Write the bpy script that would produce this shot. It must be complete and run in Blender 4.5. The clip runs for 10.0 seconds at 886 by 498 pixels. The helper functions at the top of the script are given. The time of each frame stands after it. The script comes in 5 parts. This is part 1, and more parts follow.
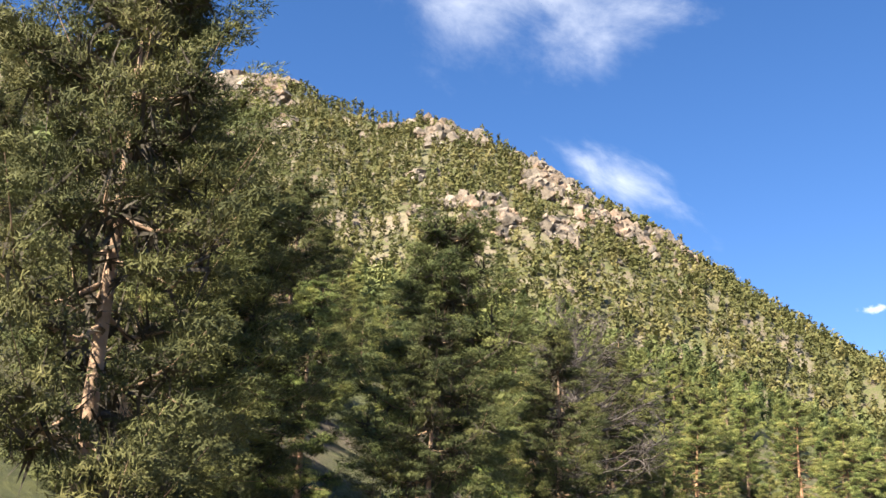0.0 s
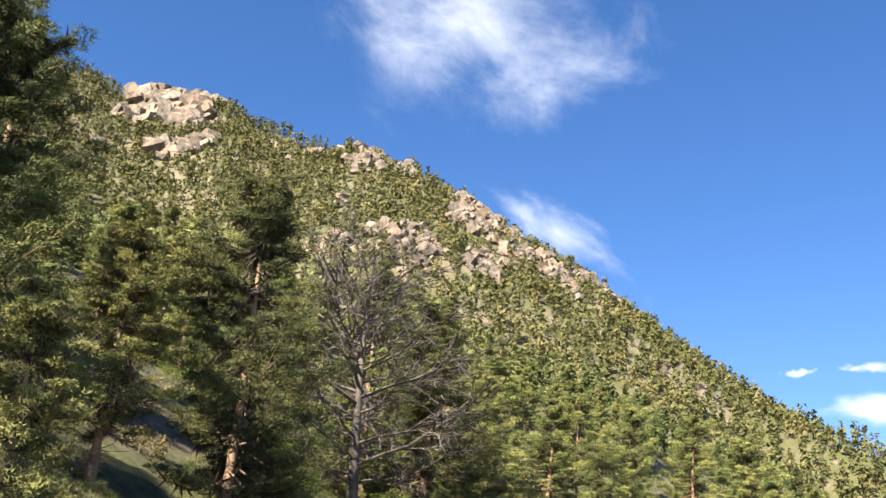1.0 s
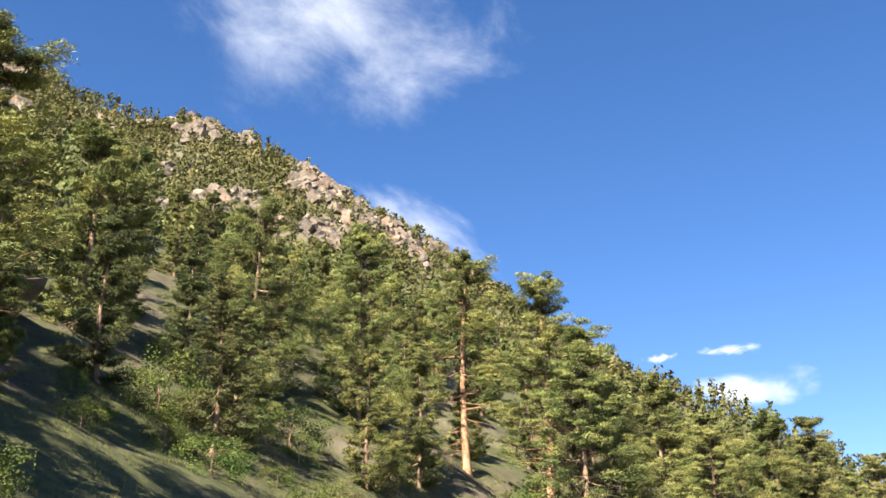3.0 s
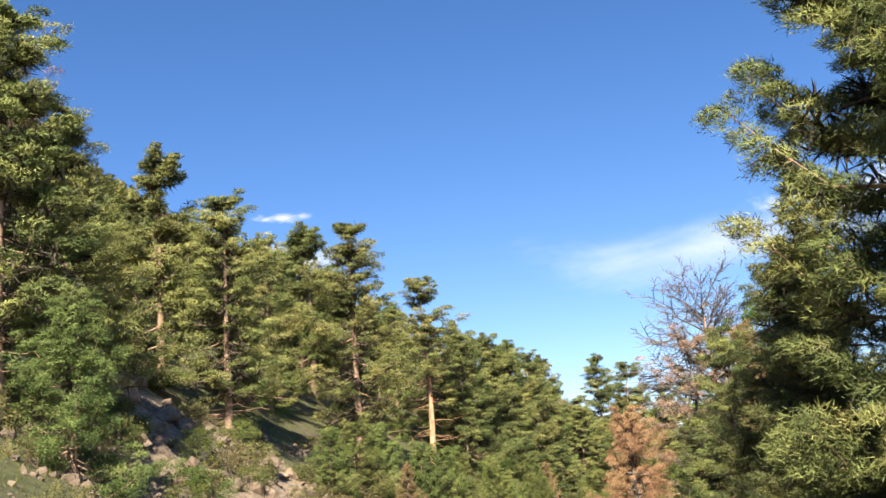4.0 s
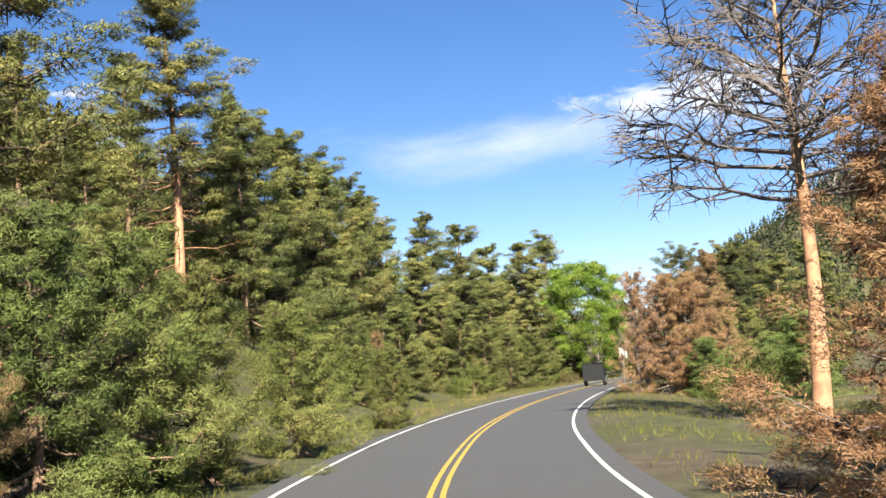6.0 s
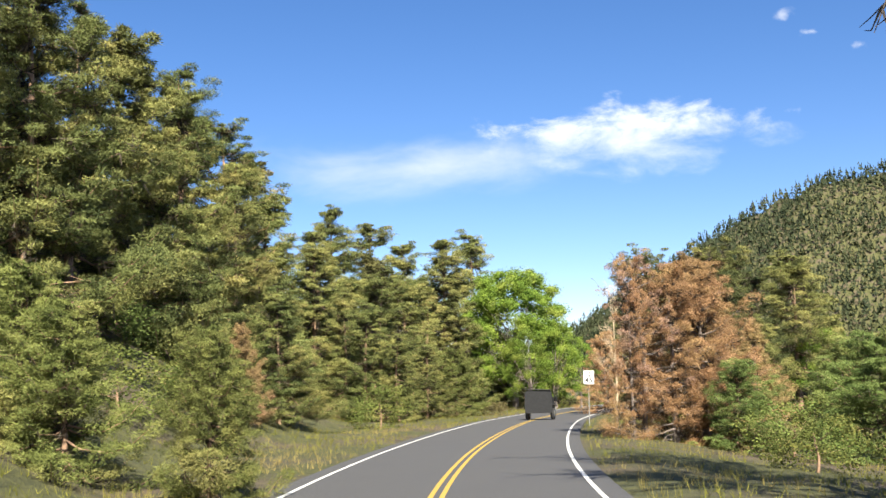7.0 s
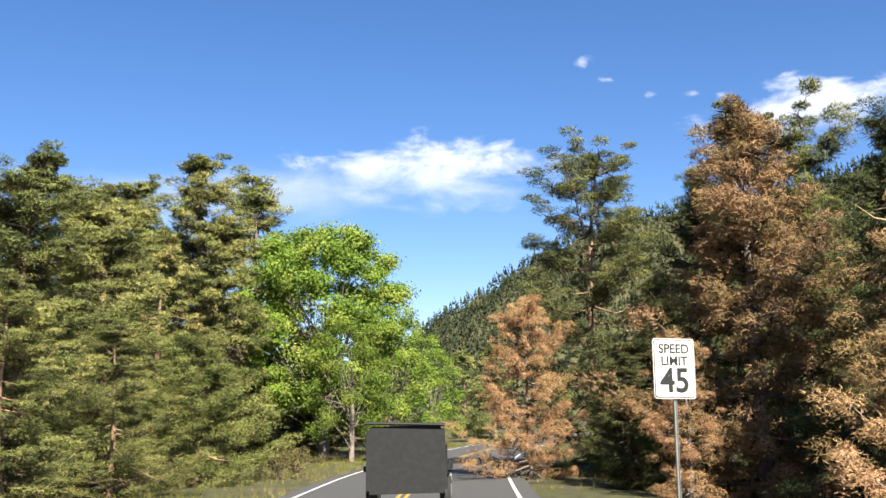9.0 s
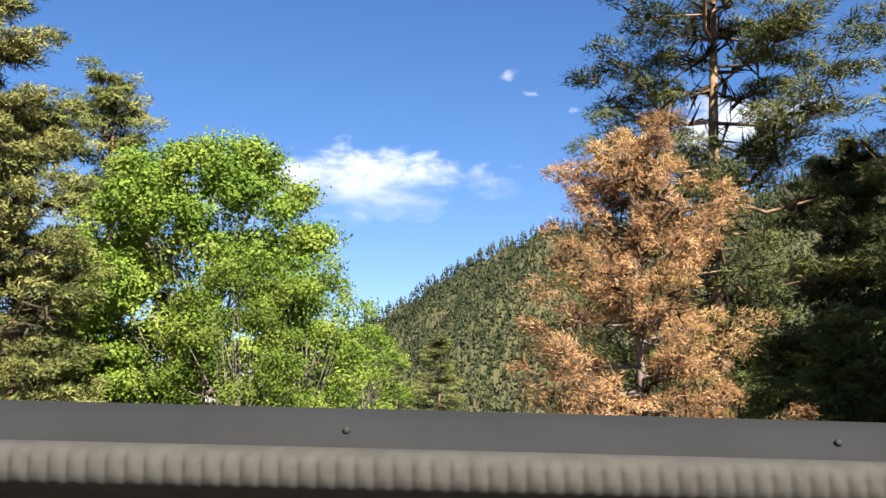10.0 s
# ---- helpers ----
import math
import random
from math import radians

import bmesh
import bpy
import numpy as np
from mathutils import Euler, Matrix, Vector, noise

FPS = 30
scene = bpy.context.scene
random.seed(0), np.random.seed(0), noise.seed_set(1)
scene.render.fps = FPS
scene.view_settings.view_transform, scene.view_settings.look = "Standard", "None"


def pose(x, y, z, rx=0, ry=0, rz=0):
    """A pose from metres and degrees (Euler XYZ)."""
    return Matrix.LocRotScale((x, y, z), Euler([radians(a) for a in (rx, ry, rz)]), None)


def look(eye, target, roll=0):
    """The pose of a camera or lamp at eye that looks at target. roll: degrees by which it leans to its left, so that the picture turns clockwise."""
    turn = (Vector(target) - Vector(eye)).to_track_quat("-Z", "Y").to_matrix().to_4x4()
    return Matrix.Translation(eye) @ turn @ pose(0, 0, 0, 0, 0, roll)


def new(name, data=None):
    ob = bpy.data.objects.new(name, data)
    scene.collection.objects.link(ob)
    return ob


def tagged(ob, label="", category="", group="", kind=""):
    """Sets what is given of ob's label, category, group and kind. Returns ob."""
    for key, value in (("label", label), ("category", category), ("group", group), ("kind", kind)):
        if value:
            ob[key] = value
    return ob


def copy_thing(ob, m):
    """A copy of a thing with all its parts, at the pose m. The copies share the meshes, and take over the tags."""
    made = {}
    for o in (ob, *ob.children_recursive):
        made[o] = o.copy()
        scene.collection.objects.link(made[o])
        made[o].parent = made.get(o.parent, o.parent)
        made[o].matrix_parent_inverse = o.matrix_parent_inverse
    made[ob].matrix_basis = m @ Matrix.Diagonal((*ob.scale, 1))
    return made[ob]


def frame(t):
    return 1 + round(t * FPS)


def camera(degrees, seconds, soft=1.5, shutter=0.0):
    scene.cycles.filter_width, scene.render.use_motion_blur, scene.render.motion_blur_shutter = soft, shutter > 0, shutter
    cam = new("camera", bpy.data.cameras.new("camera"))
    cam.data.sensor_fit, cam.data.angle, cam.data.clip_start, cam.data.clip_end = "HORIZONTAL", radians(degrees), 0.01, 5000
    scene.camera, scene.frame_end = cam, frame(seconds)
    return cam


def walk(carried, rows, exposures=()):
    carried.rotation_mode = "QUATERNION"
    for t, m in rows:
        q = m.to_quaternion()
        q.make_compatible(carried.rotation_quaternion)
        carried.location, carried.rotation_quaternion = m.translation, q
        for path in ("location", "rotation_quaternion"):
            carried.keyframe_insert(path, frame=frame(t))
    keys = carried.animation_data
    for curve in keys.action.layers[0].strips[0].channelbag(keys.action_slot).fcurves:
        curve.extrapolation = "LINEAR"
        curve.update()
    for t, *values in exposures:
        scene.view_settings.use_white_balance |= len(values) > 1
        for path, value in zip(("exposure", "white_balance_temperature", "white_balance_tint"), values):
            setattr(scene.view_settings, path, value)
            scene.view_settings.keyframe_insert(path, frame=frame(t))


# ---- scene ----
import itertools

cam = camera(47.07, 10.0, soft=1.5, shutter=0.0)


def aim(x, y, z, yaw, pitch, roll):
    """Heading to the left of +y, tilt up and lean to the left, in degrees."""
    return pose(x, y, z, 0, 0, yaw) @ pose(0, 0, 0, 90 + pitch, 0, 0) @ pose(0, 0, 0, 0, 0, roll)


PATH = [
    (0.0, aim(10.44, -94.80, 2.00, 33.30, 19.40, 2.30)),
    (0.5, aim(8.73, -82.46, 2.00, 31.50, 20.50, 3.60)),
    (1.0, aim(6.92, -70.25, 2.00, 29.60, 22.10, 4.40)),
    (1.2, aim(6.20, -65.41, 2.00, 29.30, 21.90, 4.20)),
    (1.5, aim(5.13, -58.19, 2.00, 28.28, 23.86, 2.60)),
    (2.0, aim(3.47, -46.28, 2.00, 28.41, 23.60, 1.45)),
    (2.5, aim(2.05, -34.50, 2.00, 28.21, 23.43, 1.40)),
    (2.7, aim(1.57, -29.82, 2.00, 27.12, 23.39, 1.26)),
    (3.8, aim(0.04, -4.53, 2.00, -0.15, 15.64, -4.34)),
    (4.0, aim(0.00, 0.00, 2.00, -3.80, 13.89, -4.62)),
    (4.5, aim(0.26, 11.22, 2.00, -10.17, 9.84, -5.06)),
    (5.0, aim(1.06, 22.30, 2.00, -11.87, 7.89, -4.54)),
    (5.5, aim(2.43, 33.23, 2.00, -12.78, 7.15, -4.73)),
    (5.7, aim(3.13, 37.57, 2.00, -13.28, 7.05, -4.94)),
    (6.8, aim(8.64, 61.01, 2.00, -18.51, 7.69, -1.84)),
    (7.0, aim(9.93, 65.20, 2.00, -19.51, 7.99, -1.54)),
    (7.5, aim(13.51, 75.58, 2.00, -22.18, 8.68, -1.35)),
    (8.0, aim(17.58, 85.81, 2.00, -25.45, 9.21, -1.55)),
    (8.5, aim(22.06, 95.91, 2.00, -28.21, 9.40, -1.60)),
    (9.0, aim(26.91, 105.86, 2.00, -30.70, 9.62, -1.87)),
    (9.5, aim(32.02, 115.68, 2.00, -33.61, 9.71, -1.69)),
    (10.0, aim(37.32, 125.35, 2.00, -35.19, 10.14, -1.34)),
]
EXPOSURES = [(0.0, 2.00), (1.0, 2.04), (1.5, 1.92), (2.0, 1.93), (2.7, 1.98), (3.8, 1.72), (8.0, 1.62), (10.0, 1.62)]
walk(cam, PATH, EXPOSURES)

# ---- world and sun ----
SUN_YAW, SUN_EL = 171.0, 40.0
world = bpy.data.worlds.new("world")
scene.world = world
world.use_nodes = True
wn = world.node_tree
sky = wn.nodes.new("ShaderNodeTexSky")
sky.sky_type, sky.sun_disc = "NISHITA", False
sky.sun_elevation, sky.sun_rotation = radians(SUN_EL), radians(-SUN_YAW)
sky.air_density, sky.dust_density, sky.ozone_density, sky.altitude = 1.0, 0.15, 2.5, 1200.0
deep = wn.nodes.new("ShaderNodeHueSaturation")
deep.inputs["Saturation"].default_value, deep.inputs["Value"].default_value = 1.27, 1.0
tint = wn.nodes.new("ShaderNodeMix")
tint.data_type, tint.blend_type = "RGBA", "MULTIPLY"
tint.inputs[0].default_value = 1.0
tint.inputs[7].default_value = (1.13, 1.02, 1.05, 1)
wn.links.new(sky.outputs[0], tint.inputs[6])
wn.links.new(tint.outputs[2], deep.inputs["Color"])
wn.links.new(deep.outputs[0], wn.nodes["Background"].inputs[0])
wn.nodes["Background"].inputs[1].default_value = 0.0545
sun_data = bpy.data.lights.new("sun", "SUN")
sun_data.energy, sun_data.angle, sun_data.color = 5.0, radians(0.53), (1.0, 0.92, 0.75)
sun = new("sun", sun_data)
sun_way = Vector((-math.sin(radians(SUN_YAW)) * math.cos(radians(SUN_EL)), math.cos(radians(SUN_YAW)) * math.cos(radians(SUN_EL)), math.sin(radians(SUN_EL))))
sun.matrix_world = look(sun_way * 100, (0, 0, 0))


# ---- materials ----
class Nodes:
    """Short hand for building a node material."""

    def __init__(self, name):
        self.mat = bpy.data.materials.new(name)
        self.mat.use_nodes = True
        self.tree = self.mat.node_tree
        self.bsdf = self.tree.nodes["Principled BSDF"]
        self.out = self.tree.nodes["Material Output"]

    def node(self, kind, **values):
        n = self.tree.nodes.new(kind)
        for key, value in values.items():
            n.inputs[key].default_value = value
        return n

    def link(self, a, b):
        self.tree.links.new(a, b)

    def noise(self, scale, detail=4.0, rough=0.6, coords="Object"):
        tc = self.node("ShaderNodeTexCoord")
        n = self.node("ShaderNodeTexNoise", Scale=scale, Detail=detail, Roughness=rough)
        self.link(tc.outputs[coords], n.inputs["Vector"])
        return n.outputs["Fac"]

    def place_noise(self, scale, detail=4.0, rough=0.6):
        g = self.node("ShaderNodeNewGeometry")
        n = self.node("ShaderNodeTexNoise", Scale=scale, Detail=detail, Roughness=rough)
        self.link(g.outputs["Position"], n.inputs["Vector"])
        return n.outputs["Fac"]

    def ramp(self, fac, *stops):
        r = self.node("ShaderNodeValToRGB")
        el = r.color_ramp.elements
        while len(el) < len(stops):
            el.new(0.5)
        for e, (at, rgb) in zip(el, stops):
            e.position, e.color = at, (*rgb, 1)
        self.link(fac, r.inputs[0])
        return r.outputs[0]

    def mix(self, fac, a, b, kind="MIX"):
        m = self.node("ShaderNodeMix")
        m.data_type, m.blend_type = "RGBA", kind
        for value, socket in ((fac, m.inputs[0]), (a, m.inputs[6]), (b, m.inputs[7])):
            if hasattr(value, "links"):
                self.link(value, socket)
            else:
                socket.default_value = value if isinstance(value, float) else (*value, 1)
        return m.outputs[2]

    def bump(self, height, strength, distance):
        b = self.node("ShaderNodeBump", Strength=strength, Distance=distance)
        self.link(height, b.inputs["Height"])
        self.link(b.outputs[0], self.bsdf.inputs["Normal"])

    def color(self, c):
        self.link(c, self.bsdf.inputs["Base Color"])

    def set(self, **values):
        for key, value in values.items():
            self.bsdf.inputs[key.replace("_", " ")].default_value = value
        return self


def foliage(name, dark, light, alt, patch=0.45, clump=1.1, through_light=0.25, speckle=0.25, hues=(0.484, 0.528)):
    """Needles or leaves: varied by tree, by clump and by leaf, and letting some light through."""
    n = Nodes(name)
    info = n.node("ShaderNodeObjectInfo")
    geo = n.node("ShaderNodeNewGeometry")
    dark, light, alt = ((r * 0.67, g * 0.60, b * 0.56) for r, g, b in (dark, light, alt))
    col = n.ramp(n.noise(clump, 2.0), (0.35, dark), (0.65, light))
    col = n.mix(n.ramp(n.noise(patch, 1.0), (0.5, (0, 0, 0)), (0.68, (1, 1, 1))), col, alt)
    leaf = n.node("ShaderNodeHueSaturation", Saturation=1.0, Fac=1.0)
    m = n.node("ShaderNodeMapRange")
    m.inputs["To Min"].default_value, m.inputs["To Max"].default_value = 1.0 - speckle, 1.0 + speckle
    n.link(geo.outputs["Random Per Island"], m.inputs["Value"])
    vary = n.node("ShaderNodeMapRange")
    vary.inputs["To Min"].default_value, vary.inputs["To Max"].default_value = 0.80, 1.18
    whole = n.node("ShaderNodeMath")
    whole.operation = "FRACT"
    seven = n.node("ShaderNodeMath")
    seven.operation = "MULTIPLY"
    seven.inputs[1].default_value = 7.31
    n.link(info.outputs["Random"], seven.inputs[0])
    n.link(seven.outputs[0], whole.inputs[0])
    n.link(whole.outputs[0], vary.inputs["Value"])
    both = n.node("ShaderNodeMath")
    both.operation = "MULTIPLY"
    n.link(m.outputs[0], both.inputs[0])
    n.link(vary.outputs[0], both.inputs[1])
    n.link(both.outputs[0], leaf.inputs["Value"])
    m2 = n.node("ShaderNodeMapRange")
    m2.inputs["To Min"].default_value, m2.inputs["To Max"].default_value = hues
    n.link(info.outputs["Random"], m2.inputs["Value"])
    n.link(m2.outputs[0], leaf.inputs["Hue"])
    n.link(col, leaf.inputs["Color"])
    n.color(leaf.outputs[0])
    n.set(Roughness=0.8, Specular_IOR_Level=0.25)
    tr = n.node("ShaderNodeBsdfTranslucent")
    n.link(leaf.outputs[0], tr.inputs[0])
    mx = n.node("ShaderNodeMixShader")
    mx.inputs[0].default_value = through_light
    n.link(n.bsdf.outputs[0], mx.inputs[1])
    n.link(tr.outputs[0], mx.inputs[2])
    n.link(mx.outputs[0], n.out.inputs[0])
    return n.mat


def bark(name, dark, light, scale=6.0):
    n = Nodes(name)
    f = n.noise(scale, 6.0, 0.7)
    n.color(n.mix(n.ramp(n.noise(1.2, 2.0), (0.4, (0, 0, 0)), (0.65, (1, 1, 1))), n.ramp(f, (0.3, dark), (0.7, light)), tuple(c * 1.25 for c in light)))
    n.bump(f, 0.6, 0.03)
    return n.set(Roughness=0.85).mat


def ground_material():
    n = Nodes("hillside_ground")
    geo = n.node("ShaderNodeNewGeometry")
    soil = n.ramp(n.place_noise(0.9, 8.0, 0.7), (0.3, (0.046, 0.035, 0.023)), (0.55, (0.112, 0.086, 0.056)), (0.75, (0.21, 0.165, 0.114)))
    grass = n.ramp(n.place_noise(1.7, 6.0, 0.7), (0.3, (0.030, 0.037, 0.012)), (0.7, (0.118, 0.118, 0.038)))
    col = n.mix(n.ramp(n.place_noise(0.12, 5.0, 0.65), (0.38, (0, 0, 0)), (0.52, (1, 1, 1))), soil, grass)
    # the bare cut bank beside the road
    near = n.node("ShaderNodeVectorMath")
    near.operation = "DISTANCE"
    near.inputs[1].default_value = (-9.0, 49.0, 3.0)
    n.link(geo.outputs["Position"], near.inputs[0])
    edge = n.node("ShaderNodeMath")
    edge.operation = "MULTIPLY_ADD"
    edge.inputs[1].default_value = 14.0
    n.link(n.place_noise(0.35, 5.0, 0.65), edge.inputs[0])
    n.link(near.outputs["Value"], edge.inputs[2])
    span = n.node("ShaderNodeMapRange")
    span.inputs["From Min"].default_value, span.inputs["From Max"].default_value = 15.0, 19.0
    span.inputs["To Min"].default_value, span.inputs["To Max"].default_value = 1.0, 0.0
    n.link(edge.outputs[0], span.inputs["Value"])
    gravel = n.ramp(n.place_noise(3.5, 8.0, 0.75), (0.32, (0.12, 0.085, 0.055)), (0.5, (0.26, 0.19, 0.128)), (0.7, (0.40, 0.31, 0.22)))
    col = n.mix(span.outputs[0], col, gravel)
    steep = n.node("ShaderNodeSeparateXYZ")
    n.link(geo.outputs["Normal"], steep.inputs[0])
    rock = n.ramp(n.place_noise(0.35, 8.0, 0.7), (0.3, (0.131, 0.098, 0.074)), (0.7, (0.377, 0.295, 0.221)))
    n.color(n.mix(n.ramp(steep.outputs["Z"], (0.62, (1, 1, 1)), (0.78, (0, 0, 0))), col, rock))
    n.bump(n.place_noise(2.5, 8.0, 0.75), 0.9, 0.25)
    return n.set(Roughness=0.95).mat


def rock_material(name, dark, mid, light, scale):
    n = Nodes(name)
    info = n.node("ShaderNodeNewGeometry")
    f = n.place_noise(scale, 9.0, 0.72)
    col = n.ramp(f, (0.28, dark), (0.5, mid), (0.72, light))
    col = n.mix(n.ramp(n.place_noise(scale * 0.25, 3.0), (0.5, (0, 0, 0)), (0.7, (0.6, 0.6, 0.6))), col, (0.40, 0.24, 0.15))
    hs = n.node("ShaderNodeHueSaturation", Saturation=1.0, Fac=1.0)
    m = n.node("ShaderNodeMapRange")
    m.inputs["To Min"].default_value, m.inputs["To Max"].default_value = 0.72, 1.2
    n.link(info.outputs["Random Per Island"], m.inputs["Value"])
    n.link(m.outputs[0], hs.inputs["Value"])
    n.link(col, hs.inputs["Color"])
    each = n.node("ShaderNodeObjectInfo")
    tone = n.ramp(each.outputs["Random"], (0.0, (0.72, 0.70, 0.68)), (1.0, (1.0, 1.0, 1.0)))
    n.color(n.mix(1.0, hs.outputs[0], tone, "MULTIPLY"))
    n.bump(f, 1.0, 0.4 / scale)
    return n.set(Roughness=0.9).mat


def asphalt_material():
    n = Nodes("asphalt")
    f = n.place_noise(60.0, 3.0, 0.8)
    col = n.ramp(f, (0.3, (0.036, 0.036, 0.038)), (0.75, (0.105, 0.105, 0.109)))
    n.color(n.mix(n.ramp(n.place_noise(0.5, 4.0), (0.45, (0, 0, 0)), (0.65, (0.5, 0.5, 0.5))), col, (0.06, 0.06, 0.065)))
    n.bump(f, 0.5, 0.01)
    return n.set(Roughness=0.85).mat


def plain(name, rgb, rough=0.5, metal=0.0, grain=30.0, spread=0.12):
    n = Nodes(name)
    lo, hi = tuple(c * (1 - spread) for c in rgb), tuple(min(1.0, c * (1 + spread)) for c in rgb)
    f = n.noise(grain, 4.0, 0.6)
    n.color(n.ramp(f, (0.35, lo), (0.65, hi)))
    n.bump(f, 0.15, 0.003)
    return n.set(Roughness=rough, Metallic=metal).mat


M_NEEDLE = foliage("pine_needles", (0.086, 0.118, 0.040), (0.325, 0.375, 0.126), (0.430, 0.445, 0.160), through_light=0.07)
M_NEEDLE_YOUNG = foliage("young_pine_needles", (0.105, 0.155, 0.044), (0.275, 0.355, 0.108), (0.350, 0.395, 0.140), through_light=0.14)
# fir needles, and pine needles whose dark colour stands in for shade
M_NEEDLE_DARK = foliage("fir_and_shaded_pine_needles", (0.060, 0.084, 0.034), (0.175, 0.205, 0.076), (0.225, 0.245, 0.085), through_light=0.08)
M_NEEDLE_RUST = foliage("rust_needles", (0.365, 0.215, 0.112), (0.690, 0.470, 0.280), (0.600, 0.440, 0.230), through_light=0.22, hues=(0.488, 0.507))
M_NEEDLE_TURN = foliage("half_rust_needles", (0.290, 0.255, 0.110), (0.560, 0.425, 0.225), (0.680, 0.480, 0.285), patch=0.35, through_light=0.2, hues=(0.488, 0.507))
M_LEAF = foliage("cottonwood_leaves", (0.105, 0.230, 0.032), (0.225, 0.395, 0.060), (0.310, 0.450, 0.088), through_light=0.28, hues=(0.482, 0.500))
M_BUSH = foliage("bush_leaves", (0.095, 0.150, 0.038), (0.215, 0.295, 0.078), (0.300, 0.345, 0.095), through_light=0.3)
M_SAGE = foliage("sage_leaves", (0.148, 0.148, 0.061), (0.306, 0.289, 0.140), (0.340, 0.271, 0.114), through_light=0.25)
M_GRASS = foliage("grass_blades", (0.190, 0.220, 0.045), (0.380, 0.390, 0.085), (0.480, 0.400, 0.170), patch=0.15, clump=0.4, through_light=0.4)
M_FOREST = foliage("distant_needles", (0.090, 0.118, 0.042), (0.235, 0.260, 0.090), (0.310, 0.310, 0.120), patch=0.06, clump=0.20, through_light=0.08, speckle=0.10)
M_FOREST_BLUE = foliage("distant_fir_needles", (0.043, 0.064, 0.030), (0.074, 0.094, 0.045), (0.091, 0.106, 0.049), patch=0.008, clump=0.03, through_light=0.15)
M_BARK = bark("pine_bark", (0.098, 0.061, 0.041), (0.295, 0.189, 0.123))
# dead twig brown, darkened to stand for the shade inside the crowns
M_TWIG = bark("shade_dark_twigs", (0.018, 0.015, 0.010), (0.055, 0.042, 0.028))
M_BARK_ORANGE = bark("orange_bark", (0.246, 0.115, 0.061), (0.476, 0.271, 0.156), 4.0)
M_BARK_GREY = bark("grey_dead_wood", (0.082, 0.066, 0.059), (0.221, 0.180, 0.164))
# grey dead wood with the slope's shade put into its colour
M_BARK_DARK = bark("shaded_dead_wood", (0.029, 0.024, 0.021), (0.090, 0.072, 0.064))
M_BARK_SNAG = bark("weathered_dead_wood", (0.045, 0.038, 0.037), (0.130, 0.110, 0.105))
M_NEEDLE_FADED = foliage("faded_needles", (0.36, 0.25, 0.18), (0.62, 0.47, 0.36), (0.56, 0.42, 0.27), through_light=0.2, hues=(0.488, 0.507))
M_BARK_PALE = bark("pale_aspen_bark", (0.279, 0.213, 0.139), (0.459, 0.369, 0.254))
M_GROUND = ground_material()
M_CLIFF = rock_material("granite_cliff", (0.064, 0.050, 0.042), (0.205, 0.166, 0.132), (0.350, 0.302, 0.250), 0.22)
M_STONE = rock_material("granite_stone", (0.095, 0.069, 0.050), (0.250, 0.188, 0.138), (0.385, 0.302, 0.230), 1.6)
M_ASPHALT = asphalt_material()
M_PAINT_YELLOW = plain("yellow_road_paint", (0.42, 0.28, 0.05), 0.7)
M_PAINT_WHITE = plain("white_road_paint", (0.62, 0.62, 0.60), 0.7)
M_SIGN_WHITE = plain("sign_white_sheeting", (0.58, 0.58, 0.575), 0.45)
M_SIGN_BLACK = plain("sign_black_paint", (0.015, 0.015, 0.016), 0.5)
M_STEEL = plain("galvanised_steel", (0.42, 0.43, 0.43), 0.45, 0.8)
M_DASH = plain("grey_ribbed_plastic", (0.058, 0.055, 0.052), 0.85, 0.0, 60.0)
M_HOOD = plain("dark_grey_paint", (0.021, 0.022, 0.0245), 0.8, 0.0, 8.0)
for _m in (M_DASH, M_HOOD):
    _m.node_tree.nodes["Principled BSDF"].inputs["Specular IOR Level"].default_value = 0.2
M_TYRE = plain("black_rubber", (0.02, 0.02, 0.021), 0.8)


def part(name, mesh, material, parent=None, label=""):
    mesh.materials.append(material)
    ob = new(name, mesh)
    ob.parent = parent
    return tagged(ob, label)


def mesh_of(name, verts, faces, smooth=False):
    """A mesh from an array of points and faces: one array of triangles or quads, or a list of such arrays or of tuples."""
    me = bpy.data.meshes.new(name)
    if isinstance(faces, np.ndarray):
        faces = [faces]
    if not isinstance(faces[0], np.ndarray):
        faces = [np.array([f for f in faces if len(f) == n], dtype=int) for n in sorted({len(f) for f in faces})]
    verts = np.ascontiguousarray(verts, dtype=np.float32)
    sizes = np.concatenate([np.full(len(f), f.shape[1]) for f in faces]).astype(np.int32)
    corners = np.concatenate([f.ravel() for f in faces]).astype(np.int32)
    me.vertices.add(len(verts))
    me.vertices.foreach_set("co", verts.ravel())
    me.loops.add(len(corners))
    me.loops.foreach_set("vertex_index", corners)
    me.polygons.add(len(sizes))
    me.polygons.foreach_set("loop_start", np.concatenate([[0], np.cumsum(sizes)[:-1]]).astype(np.int32))
    me.polygons.foreach_set("use_smooth", np.full(len(sizes), bool(smooth)))
    me.update(calc_edges=True)
    return me


def from_bm(name, bm, smooth=False):
    me = bpy.data.meshes.new(name)
    for f in bm.faces:
        f.smooth = smooth
    bm.to_mesh(me)
    bm.free()
    return me


def box_bm(bm, size, centre, bevel=0.0, turn=None):
    m = Matrix.Translation(centre) @ (turn or Matrix.Identity(4)) @ Matrix.Diagonal((*size, 1))
    made = bmesh.ops.create_cube(bm, size=1.0, matrix=m)["verts"]
    if bevel:
        edges = list({e for v in made for e in v.link_edges})
        bmesh.ops.bevel(bm, geom=edges, offset=bevel, segments=2, affect="EDGES")


